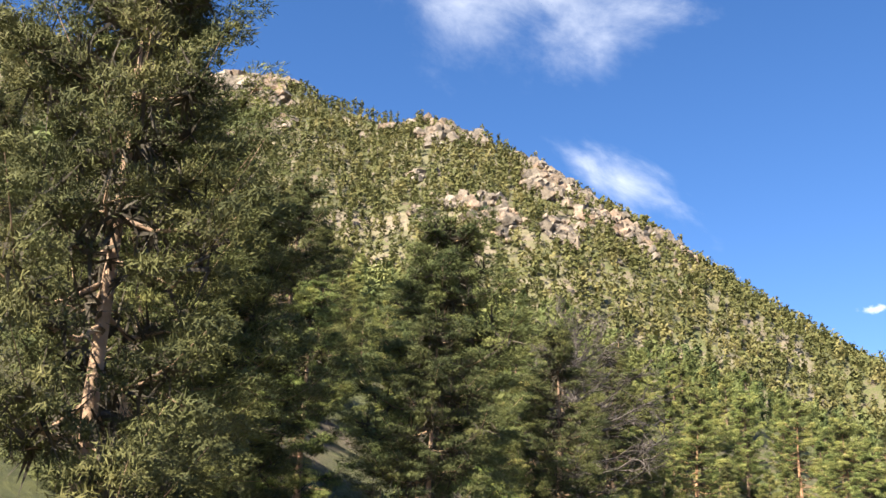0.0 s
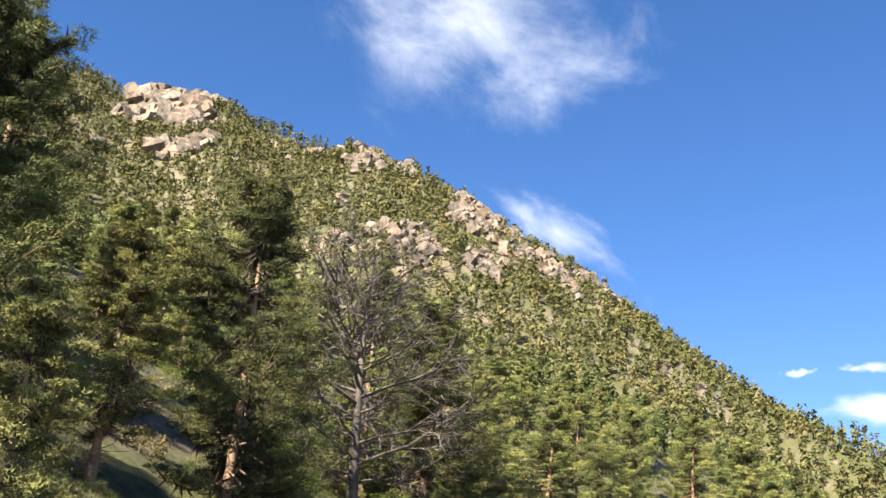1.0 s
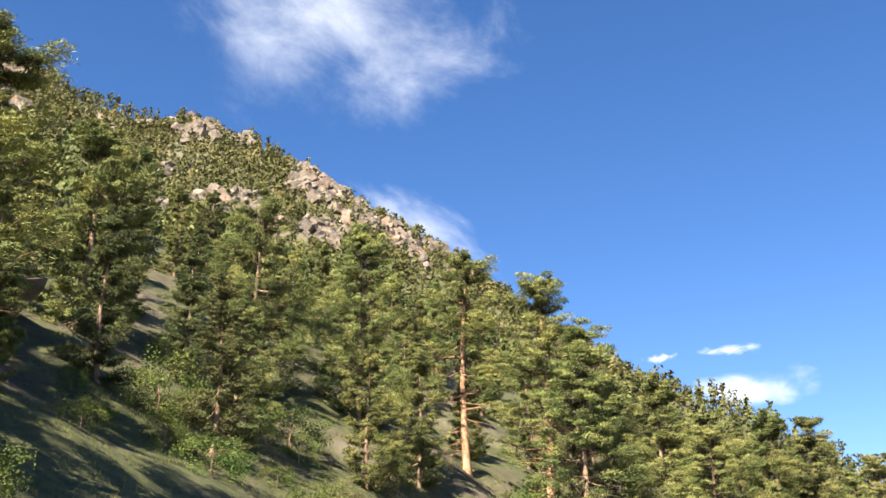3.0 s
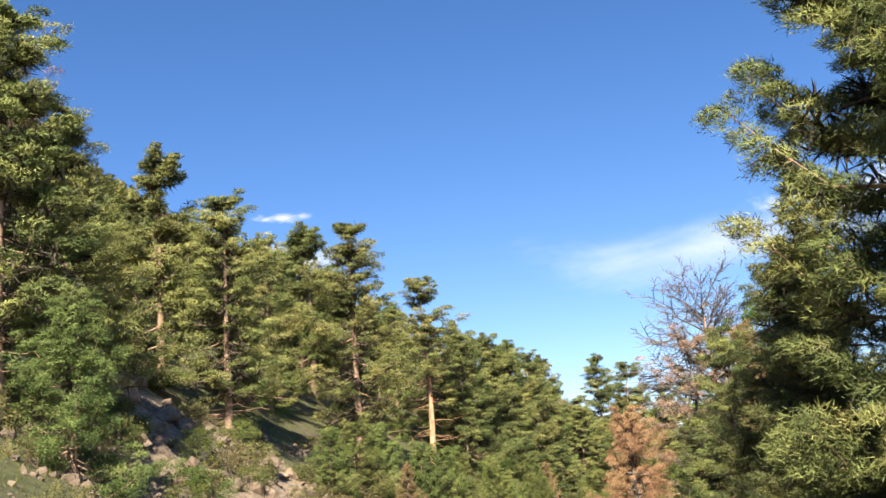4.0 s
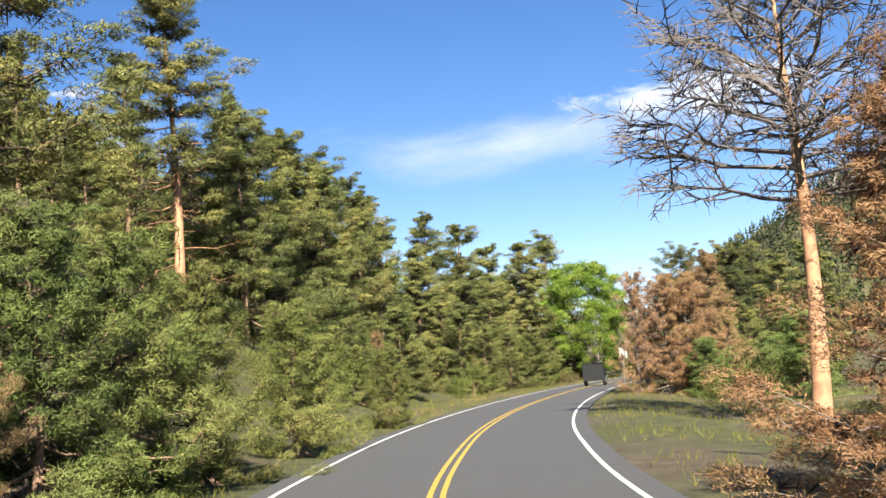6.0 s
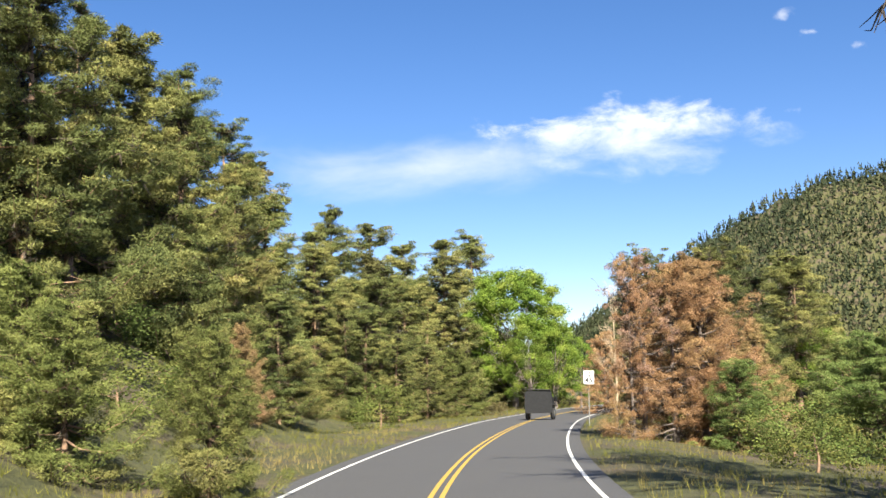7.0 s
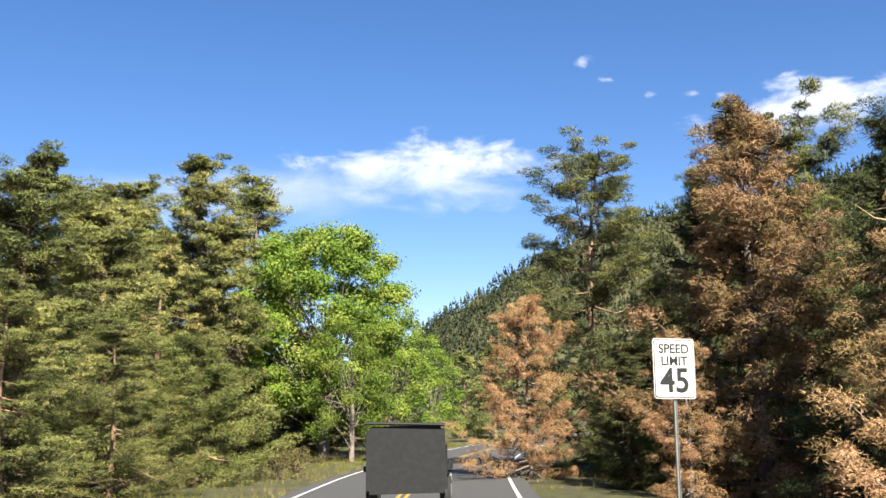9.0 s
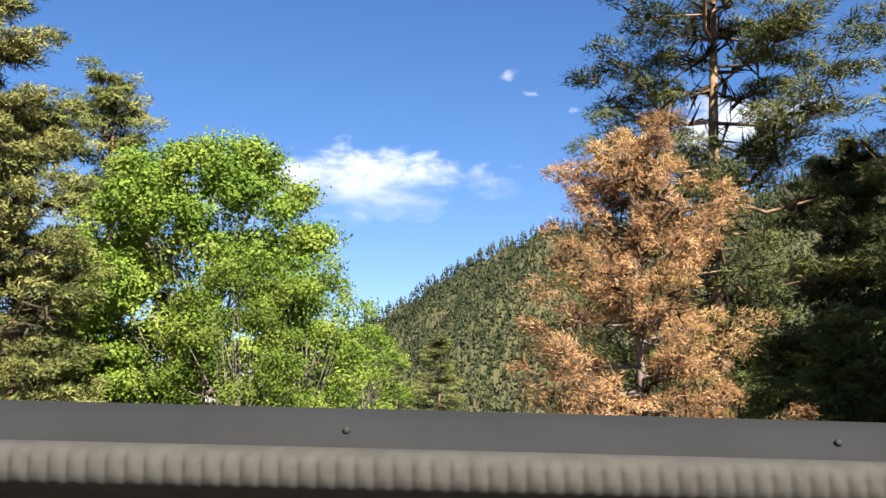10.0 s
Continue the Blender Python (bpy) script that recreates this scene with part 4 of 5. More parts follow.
def middle_test(x, y):
    foot = np.interp(y, FOOT_Y, FOOT_X)
    d = foot - x
    return (((d > 52) & (y < 240)) | ((d > 15) & (y >= 215))) & (d < 165) & (rng.uniform(size=x.shape) > 0.10)


spots = scatter(30000, (-190, 90, -60, 330), middle_test, 4.7)[:2600]
wood_mass("green pine forest covering the steep slope", spots, np.where(spots[:, 1] < 130, 0.72, 1.0) * rng.uniform(6.5, 13.5, len(spots)), 42, 5, 0.092, M_FOREST, True)
spots = scatter(90000, (-820, 60, -60, 740), mountain_test, 4.6)[:18500]
wood_mass("dense dark green pine forest on the rocky mountain side", spots, rng.uniform(6.5, 14.0, len(spots)) * (1 - 0.42 * bare(spots[:, 0], spots[:, 1])), 17, 3, 0.16, M_FOREST, False)


def far_test(x, y):
    d, z = nearest(x, y, CREST_FAR)
    h = land(x, y)
    return (h > 6) & (d < 600) & (rng.uniform(size=x.shape) > 0.35 * (rumple(x, y, 60.0) > 0.55))


spots = scatter(90000, (120, 1500, 250, 1700), far_test, 5.6)[:29000]
far_wood("forest", "dark green conifer forest on the far mountain", spots, rng.uniform(9, 15.5, len(spots)), 3, 3, 0.26, M_FOREST_BLUE)


# ---- rocks ----
def stone_shape(points=16):
    """An angular broken block about one metre across: arrays of points and triangles."""
    bm = bmesh.new()
    for p in unit(rng.normal(size=(points, 3))) * rng.uniform(0.75, 1.0, (points, 1)):
        bm.verts.new(np.sign(p) * np.abs(p) ** 0.75 * 0.62)
    bmesh.ops.convex_hull(bm, input=list(bm.verts))
    loose = [v for v in bm.verts if not v.link_faces]
    bmesh.ops.delete(bm, geom=loose, context="VERTS")
    bmesh.ops.triangulate(bm, faces=list(bm.faces))
    bm.verts.index_update()
    v, f = np.array([v.co for v in bm.verts]), np.array([[w.index for w in fa.verts] for fa in bm.faces])
    bm.free()
    return v, f


def slab_shape():
    """A sharp-edged block about one metre across: a box with its corners knocked about and some broken off."""
    bm = bmesh.new()
    for x, y, z in itertools.product((-0.5, 0.5), repeat=3):
        k = rng.uniform(0.72, 1.05, 3)
        if rng.uniform() < 0.3:
            for i in range(3):
                q = np.array([x, y, z]) * k
                q[i] *= rng.uniform(0.1, 0.6)
                bm.verts.new(q)
        else:
            bm.verts.new(np.array([x, y, z]) * k)
    bmesh.ops.convex_hull(bm, input=list(bm.verts))
    bmesh.ops.delete(bm, geom=[v for v in bm.verts if not v.link_faces], context="VERTS")
    bmesh.ops.triangulate(bm, faces=list(bm.faces))
    bm.verts.index_update()
    v, f = np.array([v.co for v in bm.verts]), np.array([[w.index for w in fa.verts] for fa in bm.faces])
    bm.free()
    return v, f


SLABS = [slab_shape() for _ in range(16)]
SHAPES = [stone_shape(int(rng.integers(11, 20))) for _ in range(14)]


def block(s, bedded=False):
    """A broken block turned at random, or a slab that follows the tilted beds of the crags."""
    v, f = SLABS[rng.integers(len(SLABS))] if bedded else SHAPES[rng.integers(len(SHAPES))]
    if bedded:
        tip = Matrix.Rotation(radians(-28 + rng.normal() * 16), 3, Vector((-0.5, 0.86, 0.0))) @ Euler((rng.normal() * 0.25, rng.normal() * 0.2, rng.uniform(0, 6.283))).to_matrix()
        return (v * s * (rng.uniform(0.9, 1.7), rng.uniform(0.7, 1.2), rng.uniform(0.45, 1.0))) @ np.array(tip).T, f
    e = np.array(Euler(rng.uniform(-0.5, 0.5, 3) * (1, 1, 6)).to_matrix())
    return (v * s * rng.uniform(0.6, 1.35, 3)) @ e.T, f


def crag(ox, oy, r):
    """An outcrop on the mountain: tilted broken blocks, each a part."""
    top = tagged(new("rock_outcrop"), "broken tan granite crag among pines on the mountain", "rock", "crags on the mountain")
    z = float(land(ox, oy))
    top.location = (ox, oy, z)
    for _ in range(int(15 + r * 1.2)):
        a, q = rng.uniform(0, 6.283), 1.15 * r * math.sqrt(rng.uniform())
        s = (rng.uniform(0.0, 1.0) ** 1.6 * 0.75 + 0.28) * (0.80 * r + 2.2)
        v, f = block(s, True)
        x, y = q * math.cos(a), q * math.sin(a)
        part("block", mesh_of("block", v + (x, y, float(land(ox + x, oy + y)) - z + s * 0.16), f), M_CLIFF, top)


def loose_stones(name, label, rows, material):
    """Many stones in one mesh: rows of x, y, size."""
    vs, fs, n = [], [], 0
    for x, y, s in rows:
        v, f = block(s)
        vs.append(v + (x, y, float(land(x, y)) - s * 0.05))
        fs.append(f + n)
        n += len(v)
    return tagged(part(name, mesh_of(name, np.concatenate(vs), np.concatenate(fs)), material), label, "rock", "", "stuff")


for spot in OUTCROPS:
    crag(*spot)
rows = []
for _ in range(400):
    y = rng.uniform(100, 640)
    rows.append((float(np.interp(y, FOOT_Y, FOOT_X)) - rng.uniform(100, 520), y, rng.uniform(1.5, 5.0)))
loose_stones("boulders", "tan granite boulders between the pines of the mountain", rows, M_CLIFF)


def boulder(x, y, size, turn=0.0, wide=1.0, tall=0.7, label="angular tan granite boulder on the dry bank", sink=0.15):
    v, f = SHAPES[rng.integers(len(SHAPES))]
    bm = bmesh.new()
    vs = [bm.verts.new(p) for p in v]
    for t in f:
        bm.faces.new([vs[i] for i in t])
    bmesh.ops.subdivide_edges(bm, edges=list(bm.edges), cuts=2, use_grid_fill=True)
    for w in bm.verts:
        w.co += w.co * 0.10 * noise.fractal(w.co * 3.0 + Vector((x, y, 0)), 0.8, 2.0, 4)
        w.co = Vector((w.co.x * size * wide, w.co.y * size, w.co.z * size * tall))
    ob = part("boulder", from_bm("boulder", bm), M_STONE)
    ob.matrix_world = pose(x, y, float(land(x, y)) + size * tall * (0.5 - sink) * 0.8, rng.uniform(-12, 12), rng.uniform(-12, 12), turn)
    return tagged(ob, label, "rock", "boulders on the bank")


for x, y, s, wide, tall in ((-10.9, 50.9, 1.2, 1.3, 0.6), (-8.8, 53.3, 0.9, 1.4, 0.5), (-10.3, 42.8, 1.3, 1.2, 0.6), (-10.8, 36.4, 1.4, 1.3, 0.7), (-6.7, 56.6, 0.8, 1.2, 0.6), (-7.1, 57.4, 1.1, 1.3, 0.6),
                            (-6.6, 54.4, 1.3, 1.4, 0.6), (-5.8, 55.7, 0.7, 1.1, 0.5), (-9.5, 47.5, 0.8, 1.2, 0.6), (-8.0, 49.5, 0.6, 1.2, 0.6), (-12.2, 48.0, 1.5, 1.4, 0.7), (-13.0, 54.0, 1.1, 1.2, 0.6)):
    boulder(x, y, s, rng.uniform(0, 360), wide, tall)
for x, y, s, wide, tall in ((-34.1, 5.7, 4.0, 2.2, 0.35), (-36.6, 11.5, 3.4, 2.0, 0.4), (-30.5, -2.5, 2.2, 1.6, 0.5), (-21.5, -23.8, 2.4, 1.8, 0.45), (-23.0, -20.5, 1.8, 1.5, 0.5), (-19.5, -26.5, 1.7, 1.5, 0.5),
                            (-26.0, -30.0, 2.6, 1.6, 0.5), (-24.0, -34.0, 2.0, 1.4, 0.5), (-20.0, -38.0, 1.6, 1.3, 0.6), (-28.0, -24.0, 2.2, 1.7, 0.5), (-17.5, -31.0, 1.5, 1.4, 0.5), (-16.0, -41.0, 1.8, 1.3, 0.6)):
    boulder(x, y, s, rng.uniform(0, 360), wide, tall, "large grey granite slab lying on the wooded slope", 0.5)
rubble = []
for _ in range(1500):
    y = rng.uniform(22, 66)
    d = rng.uniform(1.0, 13)
    rubble.append((float(np.interp(y, FOOT_Y, FOOT_X)) - d, y, rng.uniform(0.1, 1.0) ** 3.0 * 0.75 + 0.05))
loose_stones("rubble", "loose tan stones scattered on the cut bank", rubble, M_STONE)


# ---- bushes and grass ----
def bushes(pattern, H, count, test, lo, hi, y0=-60, y1=175, o0=-13, o1=24):
    made = 0
    while made < count:
        y = rng.uniform(y0, y1)
        off = rng.uniform(o0, o1)
        cx = float(np.interp(y, ROAD[:, 1], ROAD[:, 0]))
        x = cx - off
        if not test(x, y, off):
            continue
        stand(pattern, x, y, H, rng.uniform(lo, hi), wide=rng.uniform(0.9, 1.5))
        made += 1


bushes(BUSH, 2.2, 45, lambda x, y, off: off > 8.5 or off < -7, 0.9, 2.6)
bushes(SAGE, 1.1, 35, lambda x, y, off: 6.5 < off, 0.5, 1.2)
bushes(BUSH, 2.2, 25, lambda x, y, off: True, 1.0, 3.0, -70, 25, 10, 44)
bushes(BUSH, 2.2, 42, lambda x, y, off: True, 0.8, 2.1, -40, -8, 11, 28)
bushes(SAGE, 1.1, 40, lambda x, y, off: True, 0.5, 1.1, 25, 64, 7.5, 17)
bushes(BUSH, 2.2, 12, lambda x, y, off: True, 0.7, 1.5, 28, 64, 8, 17)
bushes(BUSH, 2.2, 32, lambda x, y, off: True, 0.6, 1.7, -12, 45, 13, 34)
bushes(SAGE, 1.1, 30, lambda x, y, off: True, 0.5, 1.2, -20, 45, 12, 34)
bushes(SAGE, 1.1, 20, lambda x, y, off: True, 0.6, 1.5, -65, 60, 8, 30)
# lush bushes at the foot of the rocky slope
for bx, by, bh in ((-16.5, -15.5, 2.6), (-15.2, -17.4, 2.2), (-17.6, -12.2, 2.6), (-14.4, -14.6, 2.3), (-18.6, -9.4, 2.4), (-19.6, -15.2, 2.6), (-21.6, -10.2, 2.3), (-22.4, -13.2, 2.0), (-16.0, -10.8, 2.0), (-24.2, -8.2, 2.4), (-25.3, -10.8, 2.0), (-13.2, -17.0, 1.8)):
    stand(BUSH, bx, by, 2.2, bh, wide=1.3)
drop(BUSH)
drop(SAGE)


def grass(count):
    y = rng.uniform(-50, 185, count)
    off = np.where(rng.uniform(size=count) < 0.68, rng.uniform(4.2, 30, count), rng.uniform(-22, -4.2, count))
    x = np.interp(y, ROAD[:, 1], ROAD[:, 0]) - off
    more = count // 3
    y = np.append(y, rng.uniform(-50, 0, more))
    x = np.append(x, np.interp(y[count:], ROAD[:, 1], ROAD[:, 0]) - rng.uniform(11, 30, more))
    keep = (rumple(x, y, 4.0) > -0.35) & (np.hypot(x + 9, y - 49) > 6 + 5 * rng.uniform(size=x.shape))
    x, y = x[keep], y[keep]
    b = Build()
    b.blades(np.column_stack([x, y, land(x, y) - 0.02]), np.tile([[0, 0, 1.0]], (len(x), 1)), 4, 0.30, 0.014, 0.4)
    tagged(part("grass", b.mesh("grass"), M_GRASS), "dry yellow-green roadside grass", "grass", "", "stuff")


grass(60000)


# ---- the road sign ----
def text_mesh(words, size):
    cu = bpy.data.curves.new("words", "FONT")
    cu.body, cu.size, cu.align_x, cu.align_y, cu.extrude, cu.offset = words, size, "CENTER", "CENTER", 0.0015, 0.004 * size / 0.2
    ob = bpy.data.objects.new("words", cu)
    me = bpy.data.meshes.new_from_object(ob)
    bpy.data.objects.remove(ob)
    return me


def rounded_plate(name, w, h, r, y0, y1):
    """A plate in the xz plane with rounded corners."""
    bm = bmesh.new()
    ring = []
    for cx, cz, a0 in ((w / 2 - r, h / 2 - r, 0), (-w / 2 + r, h / 2 - r, 90), (-w / 2 + r, -h / 2 + r, 180), (w / 2 - r, -h / 2 + r, 270)):
        for k in range(6):
            a = radians(a0 + k * 18)
            ring.append((cx + r * math.cos(a), cz + r * math.sin(a)))
    f = bm.faces.new([bm.verts.new((x, y0, z)) for x, z in ring])
    out = bmesh.ops.extrude_face_region(bm, geom=[f])
    for v in [g for g in out["geom"] if isinstance(g, bmesh.types.BMVert)]:
        v.co.y = y1
    bmesh.ops.recalc_face_normals(bm, faces=list(bm.faces))
    return from_bm(name, bm)


def speed_sign(x, y, low, turn):
    sign = tagged(new("road_sign"), "white rectangular speed limit sign on a steel post", "road sign")
    ground = float(land(x, y))
    sign.matrix_world = pose(x, y, ground, 0, 1.5, turn)
    mid = low - ground + 0.381
    plate = part("plate", rounded_plate("plate", 0.61, 0.762, 0.04, 0.0, 0.004), M_SIGN_WHITE, sign, "white reflective sheet with black border")
    plate.location = (0, 0, mid)
    outer = rounded_plate("border", 0.585, 0.737, 0.034, -0.0010, 0.0)
    border = part("border", outer, M_SIGN_BLACK, plate)
    border.location = (0, -0.0005, 0)
    inner = part("face", rounded_plate("face", 0.560, 0.712, 0.028, -0.0030, -0.0012), M_SIGN_WHITE, plate)
    inner.location = (0, -0.0005, 0)
    for words, size, z in (("SPEED", 0.165, 0.245), ("LIMIT", 0.165, 0.090), ("45", 0.43, -0.165)):
        t = part("lettering", text_mesh(words, size), M_SIGN_BLACK, plate)
        t.matrix_basis = pose(0, -0.0055, z, 90, 0, 0)
    bm = bmesh.new()
    for dx, dy, sx, sy in ((0, 0.035, 0.035, 0.004), (-0.02, 0.02, 0.004, 0.03), (0.02, 0.02, 0.004, 0.03)):
        box_bm(bm, (sx, sy, mid + 0.60), (dx, dy, (mid + 0.60) / 2 - 0.3))
    part("post", from_bm("post", bm), M_STEEL, sign, "galvanised steel channel post")
    for z in (0.28, -0.28):
        bm = bmesh.new()
        bmesh.ops.create_cone(bm, cap_ends=True, segments=8, radius1=0.010, radius2=0.008, depth=0.008, matrix=Matrix.Translation((0, -0.006, mid + z)) @ Matrix.Rotation(radians(90), 4, "X"))
        part("bolt", from_bm("bolt", bm), M_STEEL, sign)


speed_sign(35.99, 115.61, 2.19, -10.6)


# ---- clouds, a far backdrop ----
def cloud_material(name, seed, lo, hi, glow, scale, stretch, wisp, crisp=0.0):
    n = Nodes(name)
    n.tree.nodes.remove(n.bsdf)
    uv = n.node("ShaderNodeTexCoord")
    mp = n.node("ShaderNodeMapping")
    mp.inputs["Scale"].default_value = (scale * stretch, scale, 1.0)
    mp.inputs["Location"].default_value = (seed, seed * 0.7, 0.0)
    n.link(uv.outputs["UV"], mp.inputs["Vector"])
    tex = n.node("ShaderNodeTexNoise", Scale=1.0, Detail=6.0, Roughness=wisp, Distortion=0.25)
    n.link(mp.outputs[0], tex.inputs["Vector"])
    c = n.node("ShaderNodeVectorMath")
    c.operation = "SUBTRACT"
    c.inputs[1].default_value = (0.5, 0.5, 0)
    n.link(uv.outputs["UV"], c.inputs[0])
    ln = n.node("ShaderNodeVectorMath")
    ln.operation = "LENGTH"
    n.link(c.outputs[0], ln.inputs[0])
    fade = n.node("ShaderNodeMapRange")
    fade.inputs["From Min"].default_value, fade.inputs["From Max"].default_value = 0.02, 0.5
    fade.inputs["To Min"].default_value, fade.inputs["To Max"].default_value = 0.26, -0.42
    n.link(ln.outputs["Value"], fade.inputs["Value"])
    add = n.node("ShaderNodeMath")
    n.link(tex.outputs["Fac"], add.inputs[0])
    n.link(fade.outputs[0], add.inputs[1])
    a = n.node("ShaderNodeMapRange")
    a.interpolation_type = "SMOOTHSTEP"
    a.inputs["From Min"].default_value, a.inputs["From Max"].default_value = lo, hi
    n.link(add.outputs[0], a.inputs["Value"])
    sep = n.node("ShaderNodeSeparateXYZ")
    n.link(uv.outputs["UV"], sep.inputs[0])
    edge = n.node("ShaderNodeMapRange")
    edge.inputs["From Min"].default_value, edge.inputs["From Max"].default_value = 0.40, 0.62
    edge.inputs["To Min"].default_value, edge.inputs["To Max"].default_value = hi, hi - (hi - lo) * crisp
    n.link(sep.outputs["Y"], edge.inputs["Value"])
    n.link(edge.outputs[0], a.inputs["From Max"])
    top = n.node("ShaderNodeMath")
    top.operation = "MULTIPLY"
    top.inputs[1].default_value = 0.84
    n.link(a.outputs[0], top.inputs[0])
    em = n.node("ShaderNodeEmission", Color=(0.90, 0.93, 1.0, 1), Strength=glow * 0.475)
    tr = n.node("ShaderNodeBsdfTransparent")
    mx = n.node("ShaderNodeMixShader")
    n.link(top.outputs[0], mx.inputs[0])
    n.link(tr.outputs[0], mx.inputs[1])
    n.link(em.outputs[0], mx.inputs[2])
    n.link(mx.outputs[0], n.out.inputs[0])
    return n.mat


def cloud(label, bearing, up, wide, high, seed, lo, hi, glow=0.9, scale=3.0, stretch=1.6, wisp=0.6, tilt=0.0, far=4200.0, crisp=0.0):
    """A curved sheet of thin cloud at a bearing (left of +y) and height angle, in degrees."""
    nu, nv = 24, 12
    verts, faces, uvs = [], [], []
    for j in range(nv + 1):
        for i in range(nu + 1):
            a, b = i / nu - 0.5, j / nv - 0.5
            az = radians(bearing - a * wide)
            el = radians(up + b * high + a * tilt)
            verts.append((far * -math.sin(az) * math.cos(el), 60 + far * math.cos(az) * math.cos(el), far * math.sin(el)))
            uvs.append((a + 0.5, b + 0.5))
    for j in range(nv):
        for i in range(nu):
            k = j * (nu + 1) + i
            faces.append((k, k + 1, k + nu + 2, k + nu + 1))
    me = mesh_of("backdrop_cloud", np.array(verts), faces, True)
    lay = me.uv_layers.new(name="UVMap")
    for loop in me.loops:
        lay.data[loop.index].uv = uvs[loop.vertex_index]
    ob = part("backdrop_cloud", me, cloud_material("cloud", seed, lo, hi, glow, scale, stretch, wisp, crisp))
    return tagged(ob, label, "cloud", "", "structure")


cloud("thin high white cirrus in the blue sky", 34.0, 33.6, 19, 14, 3.1, 0.36, 1.75, 0.92, 3.6, 1.0, 0.66, -5)
cloud("faint veil of high cirrus in the blue sky", 29.0, 35.5, 34, 16, 11.3, 0.28, 1.1, 0.84, 4.0, 1.3, 0.62, -4)
cloud("soft white cloud rising behind the mountain crest", 23.2, 24.0, 12, 5.0, 8.4, 0.24, 1.15, 0.88, 3.0, 1.2, 0.58, -5)
cloud("small white cloud low in the sky", 4.5, 14.2, 12, 3.2, 1.7, 0.30, 0.75, 0.9, 2.0, 2.0, 0.5)
cloud("small white cloud streak low in the sky", 5.4, 16.4, 6, 0.9, 5.2, 0.30, 0.80, 0.85, 2.0, 3.0, 0.5)
cloud("small white cloud streak low in the sky", 9.4, 16.2, 3, 0.8, 6.9, 0.30, 0.80, 0.85, 2.0, 3.0, 0.5)
cloud("long white cloud with a bright ragged top", -30.2, 13.6, 24, 6.2, 2.3, 0.30, 1.02, 0.95, 3.8, 1.9, 0.60, 0.0, 4200.0, 0.6)
cloud("faint white tail of the long cloud", -18.5, 12.7, 28, 5.6, 6.6, 0.20, 1.15, 0.88, 2.2, 1.8, 0.55, 2.2)
cloud("bright white cloud above the far mountain", -51.0, 15.5, 16, 5.0, 4.9, 0.28, 0.85, 0.97, 3.4, 1.5, 0.58, 1.0, 4200.0, 0.5)
for bearing, up, wide, high, seed in ((-39.2, 19.4, 2.4, 1.4, 1.1), (-40.3, 18.3, 1.8, 0.8, 2.7), (-42.9, 17.3, 1.8, 1.0, 3.9), (-45.0, 17.1, 2.4, 0.9, 4.4), (-46.8, 16.9, 2.2, 1.0, 5.8)):
    cloud("tiny white puff of cloud", bearing, up, wide, high, seed, 0.40, 1.05, 0.85, 2.0, 1.4, 0.5)


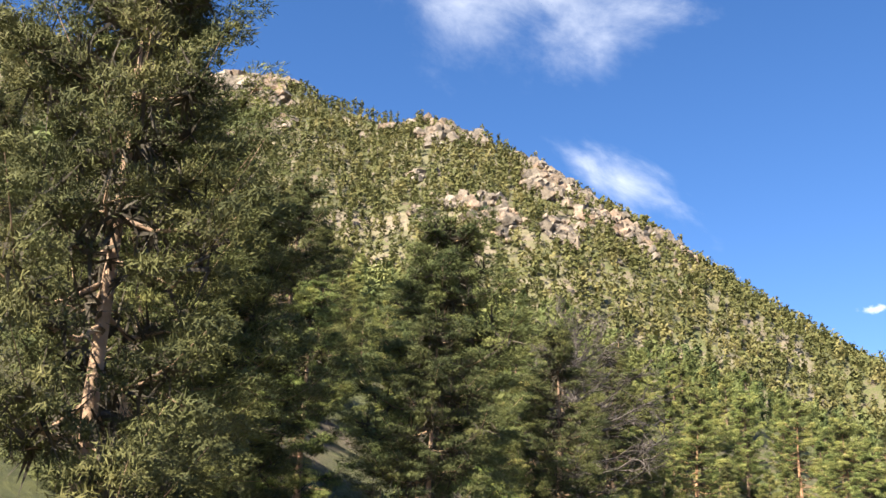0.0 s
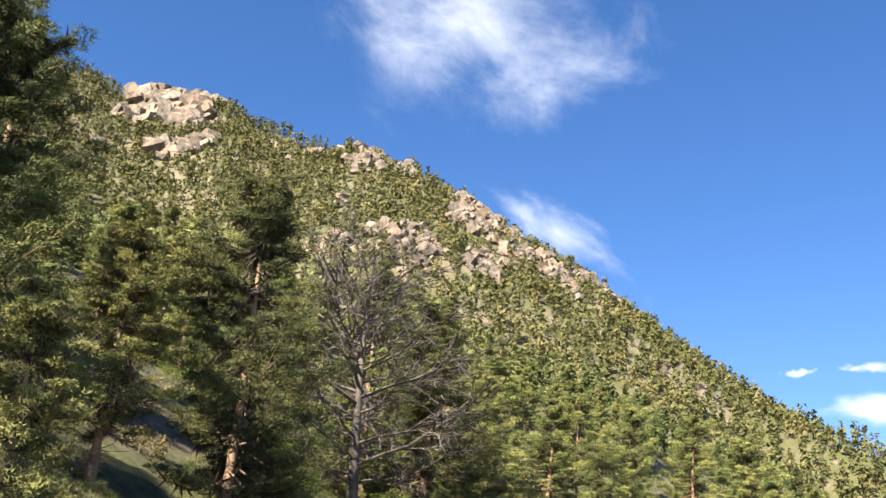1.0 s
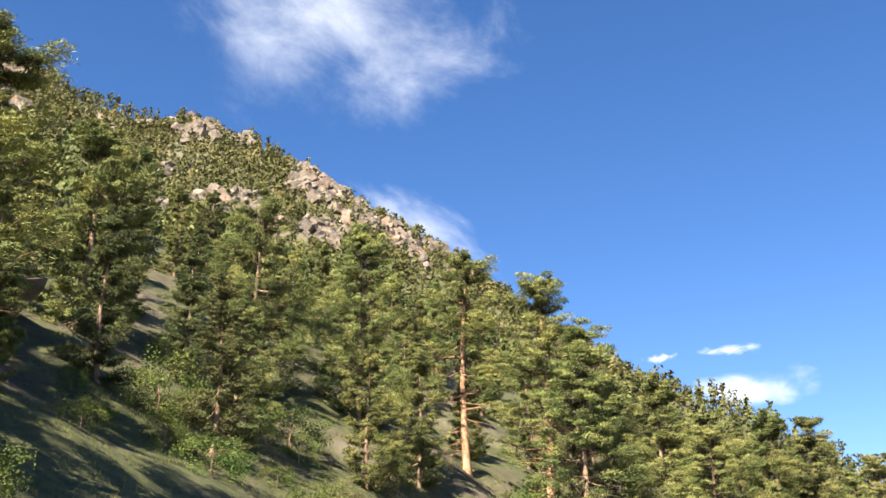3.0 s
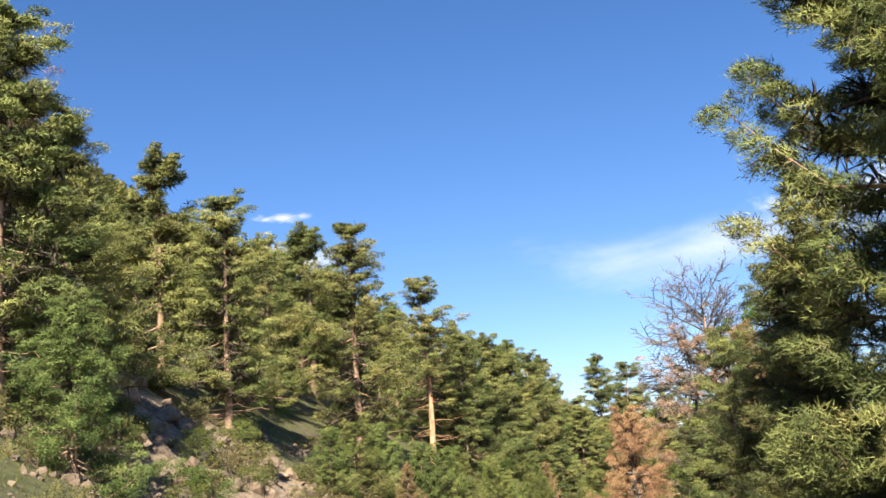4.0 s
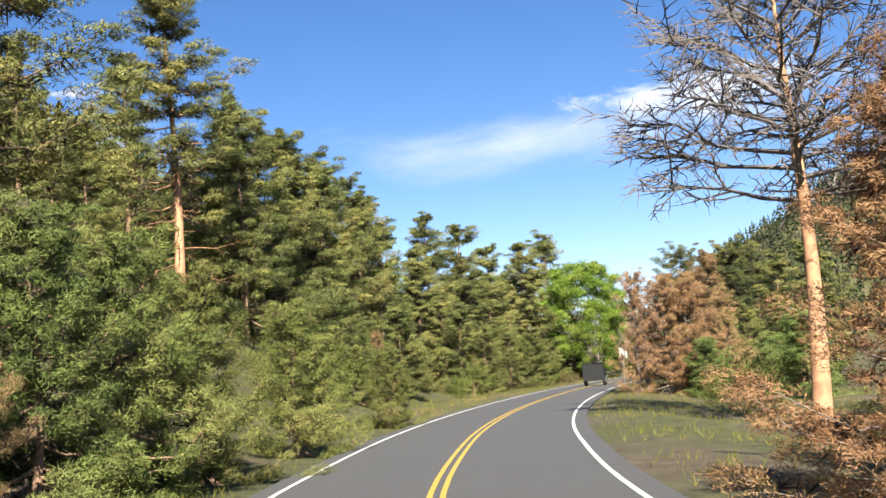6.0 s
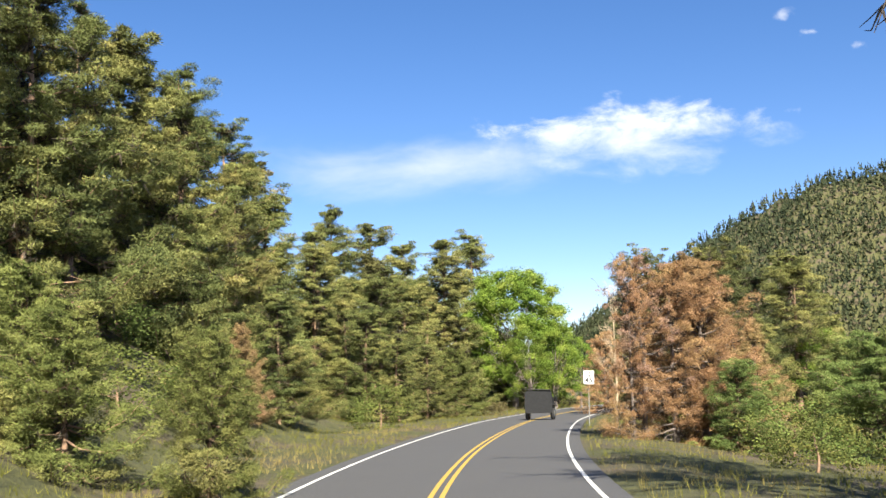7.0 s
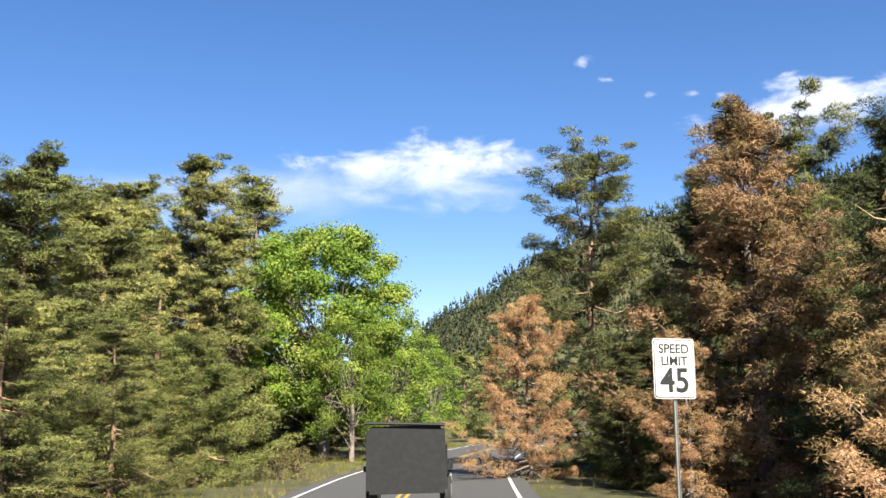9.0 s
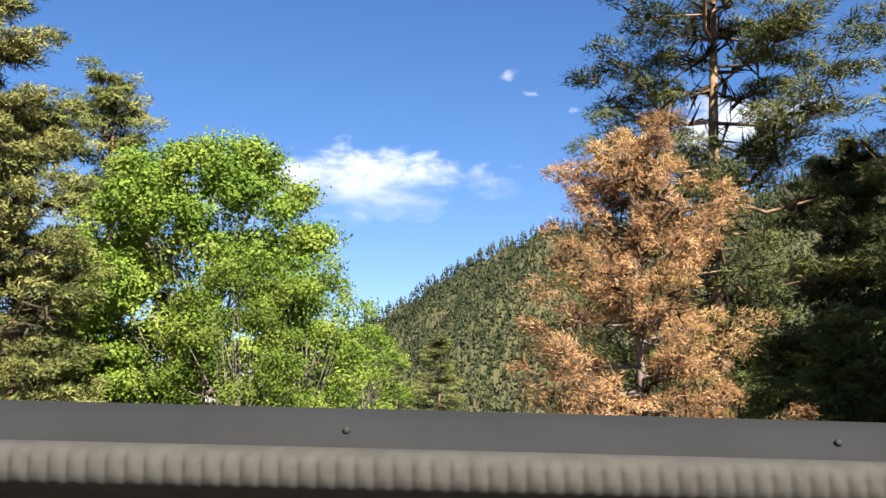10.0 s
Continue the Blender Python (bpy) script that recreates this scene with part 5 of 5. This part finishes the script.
# ---- the truck's front and dashboard, where the ride ends ----
def truck_front(x, y, turn):
    truck = tagged(new("truck"), "dark grey truck front with ribbed dashboard on the road", "truck")
    truck.matrix_world = pose(x, y, 0.03, 0, 0, turn)
    eye = 1.97
    # dashboard shell: a profile swept across, lightly ribbed along its lower roll
    prof = [(0.74, eye - 0.03), (0.68, eye + 0.010), (0.635, eye + 0.0195), (0.615, eye + 0.0195), (0.602, eye + 0.012), (0.592, eye + 0.002), (0.5845, eye - 0.0035)]
    xs = np.linspace(-0.88, 0.88, 40)
    v = np.array([(a, p, q + 0.004 * (1 - (a / 0.95) ** 2)) for a in xs for p, q in prof])
    n = len(prof)
    quads = [(i * n + j, (i + 1) * n + j, (i + 1) * n + j + 1, i * n + j + 1) for i in range(39) for j in range(n - 1)]
    dash = part("dashboard", mesh_of("dashboard", v, quads, True), M_HOOD, truck, "dark grey padded dashboard top")
    dash.matrix_basis = Matrix.Translation((0, 0, eye - 0.011)) @ Matrix.Rotation(radians(2.75), 4, "Y") @ Matrix.Translation((0, 0, -eye))
    prof = [(0.584, eye - 0.003), (0.577, eye - 0.0035), (0.571, eye - 0.0055), (0.567, eye - 0.009), (0.565, eye - 0.013), (0.565, eye - 0.0185), (0.5665, eye - 0.023), (0.572, eye - 0.0275), (0.584, eye - 0.031), (0.61, eye - 0.038), (0.66, eye - 0.05)]
    xs = np.arange(-0.88, 0.881, 0.0013)
    n, v = len(prof), []
    for a in xs:
        dent = (0.5 - 0.5 * math.cos(a / 0.0104 * 6.283)) ** 2
        for j, (p, q) in enumerate(prof):
            v.append((a, p + (0.0024 * dent if j in (4, 5) else 0.0007 * dent if j in (3, 6) else 0.0), q + 0.004 * (1 - (a / 0.95) ** 2)))
    quads = [(i * n + j, (i + 1) * n + j, (i + 1) * n + j + 1, i * n + j + 1) for i in range(len(xs) - 1) for j in range(n - 1)]
    part("ribbed_trim", mesh_of("ribbed_trim", np.array(v), quads, True), M_DASH, dash, "grey ribbed plastic edge roll")
    for sx in (-0.043, 0.242):
        bm = bmesh.new()
        bmesh.ops.create_uvsphere(bm, u_segments=10, v_segments=6, radius=0.0024)
        screw = part("screw", from_bm("screw", bm, True), M_TYRE, dash)
        screw.location = (sx, 0.5955, eye + 0.0105)
    bm = bmesh.new()
    box_bm(bm, (1.80, 0.12, 1.46), (0, 0.73, 1.17))
    for v in bm.verts:
        v.co.x *= 1.0 - 0.04 * max(0.0, (v.co.z - 1.0) / 0.9)
    bmesh.ops.bevel(bm, geom=[e for e in bm.edges if abs(e.verts[0].co.y - e.verts[1].co.y) > 0.05], offset=0.08, segments=5, affect="EDGES")
    part("firewall", from_bm("firewall", bm), M_HOOD, truck)
    bm = bmesh.new()
    box_bm(bm, (1.70, 1.15, 0.70), (0, 1.34, 1.20), 0.09)
    part("bonnet", from_bm("bonnet", bm, False), M_HOOD, truck)
    bm = bmesh.new()
    box_bm(bm, (1.86, 0.16, 0.24), (0, 1.96, 0.72), 0.04)
    part("bumper", from_bm("bumper", bm), M_STEEL, truck)
    for side in (-0.82, 0.82):
        bm = bmesh.new()
        box_bm(bm, (0.30, 1.05, 0.26), (side, 1.36, 0.98), 0.07)
        part("fender", from_bm("fender", bm), M_HOOD, truck)
        bm = bmesh.new()
        bmesh.ops.create_cone(bm, cap_ends=True, segments=32, radius1=0.40, radius2=0.40, depth=0.24)
        bmesh.ops.bevel(bm, geom=[e for e in bm.edges if abs(e.verts[0].co.z - e.verts[1].co.z) < 1e-4], offset=0.04, segments=2, affect="EDGES")
        wheel = part("wheel", from_bm("wheel", bm, True), M_TYRE, truck)
        wheel.matrix_basis = pose(side, 1.36, 0.40, 0, 90, 0)
        bm = bmesh.new()
        bmesh.ops.create_cone(bm, cap_ends=True, segments=24, radius1=0.23, radius2=0.20, depth=0.26)
        part("rim", from_bm("rim", bm, True), M_STEEL, wheel)


truck_front(37.32, 125.35, -33.7)
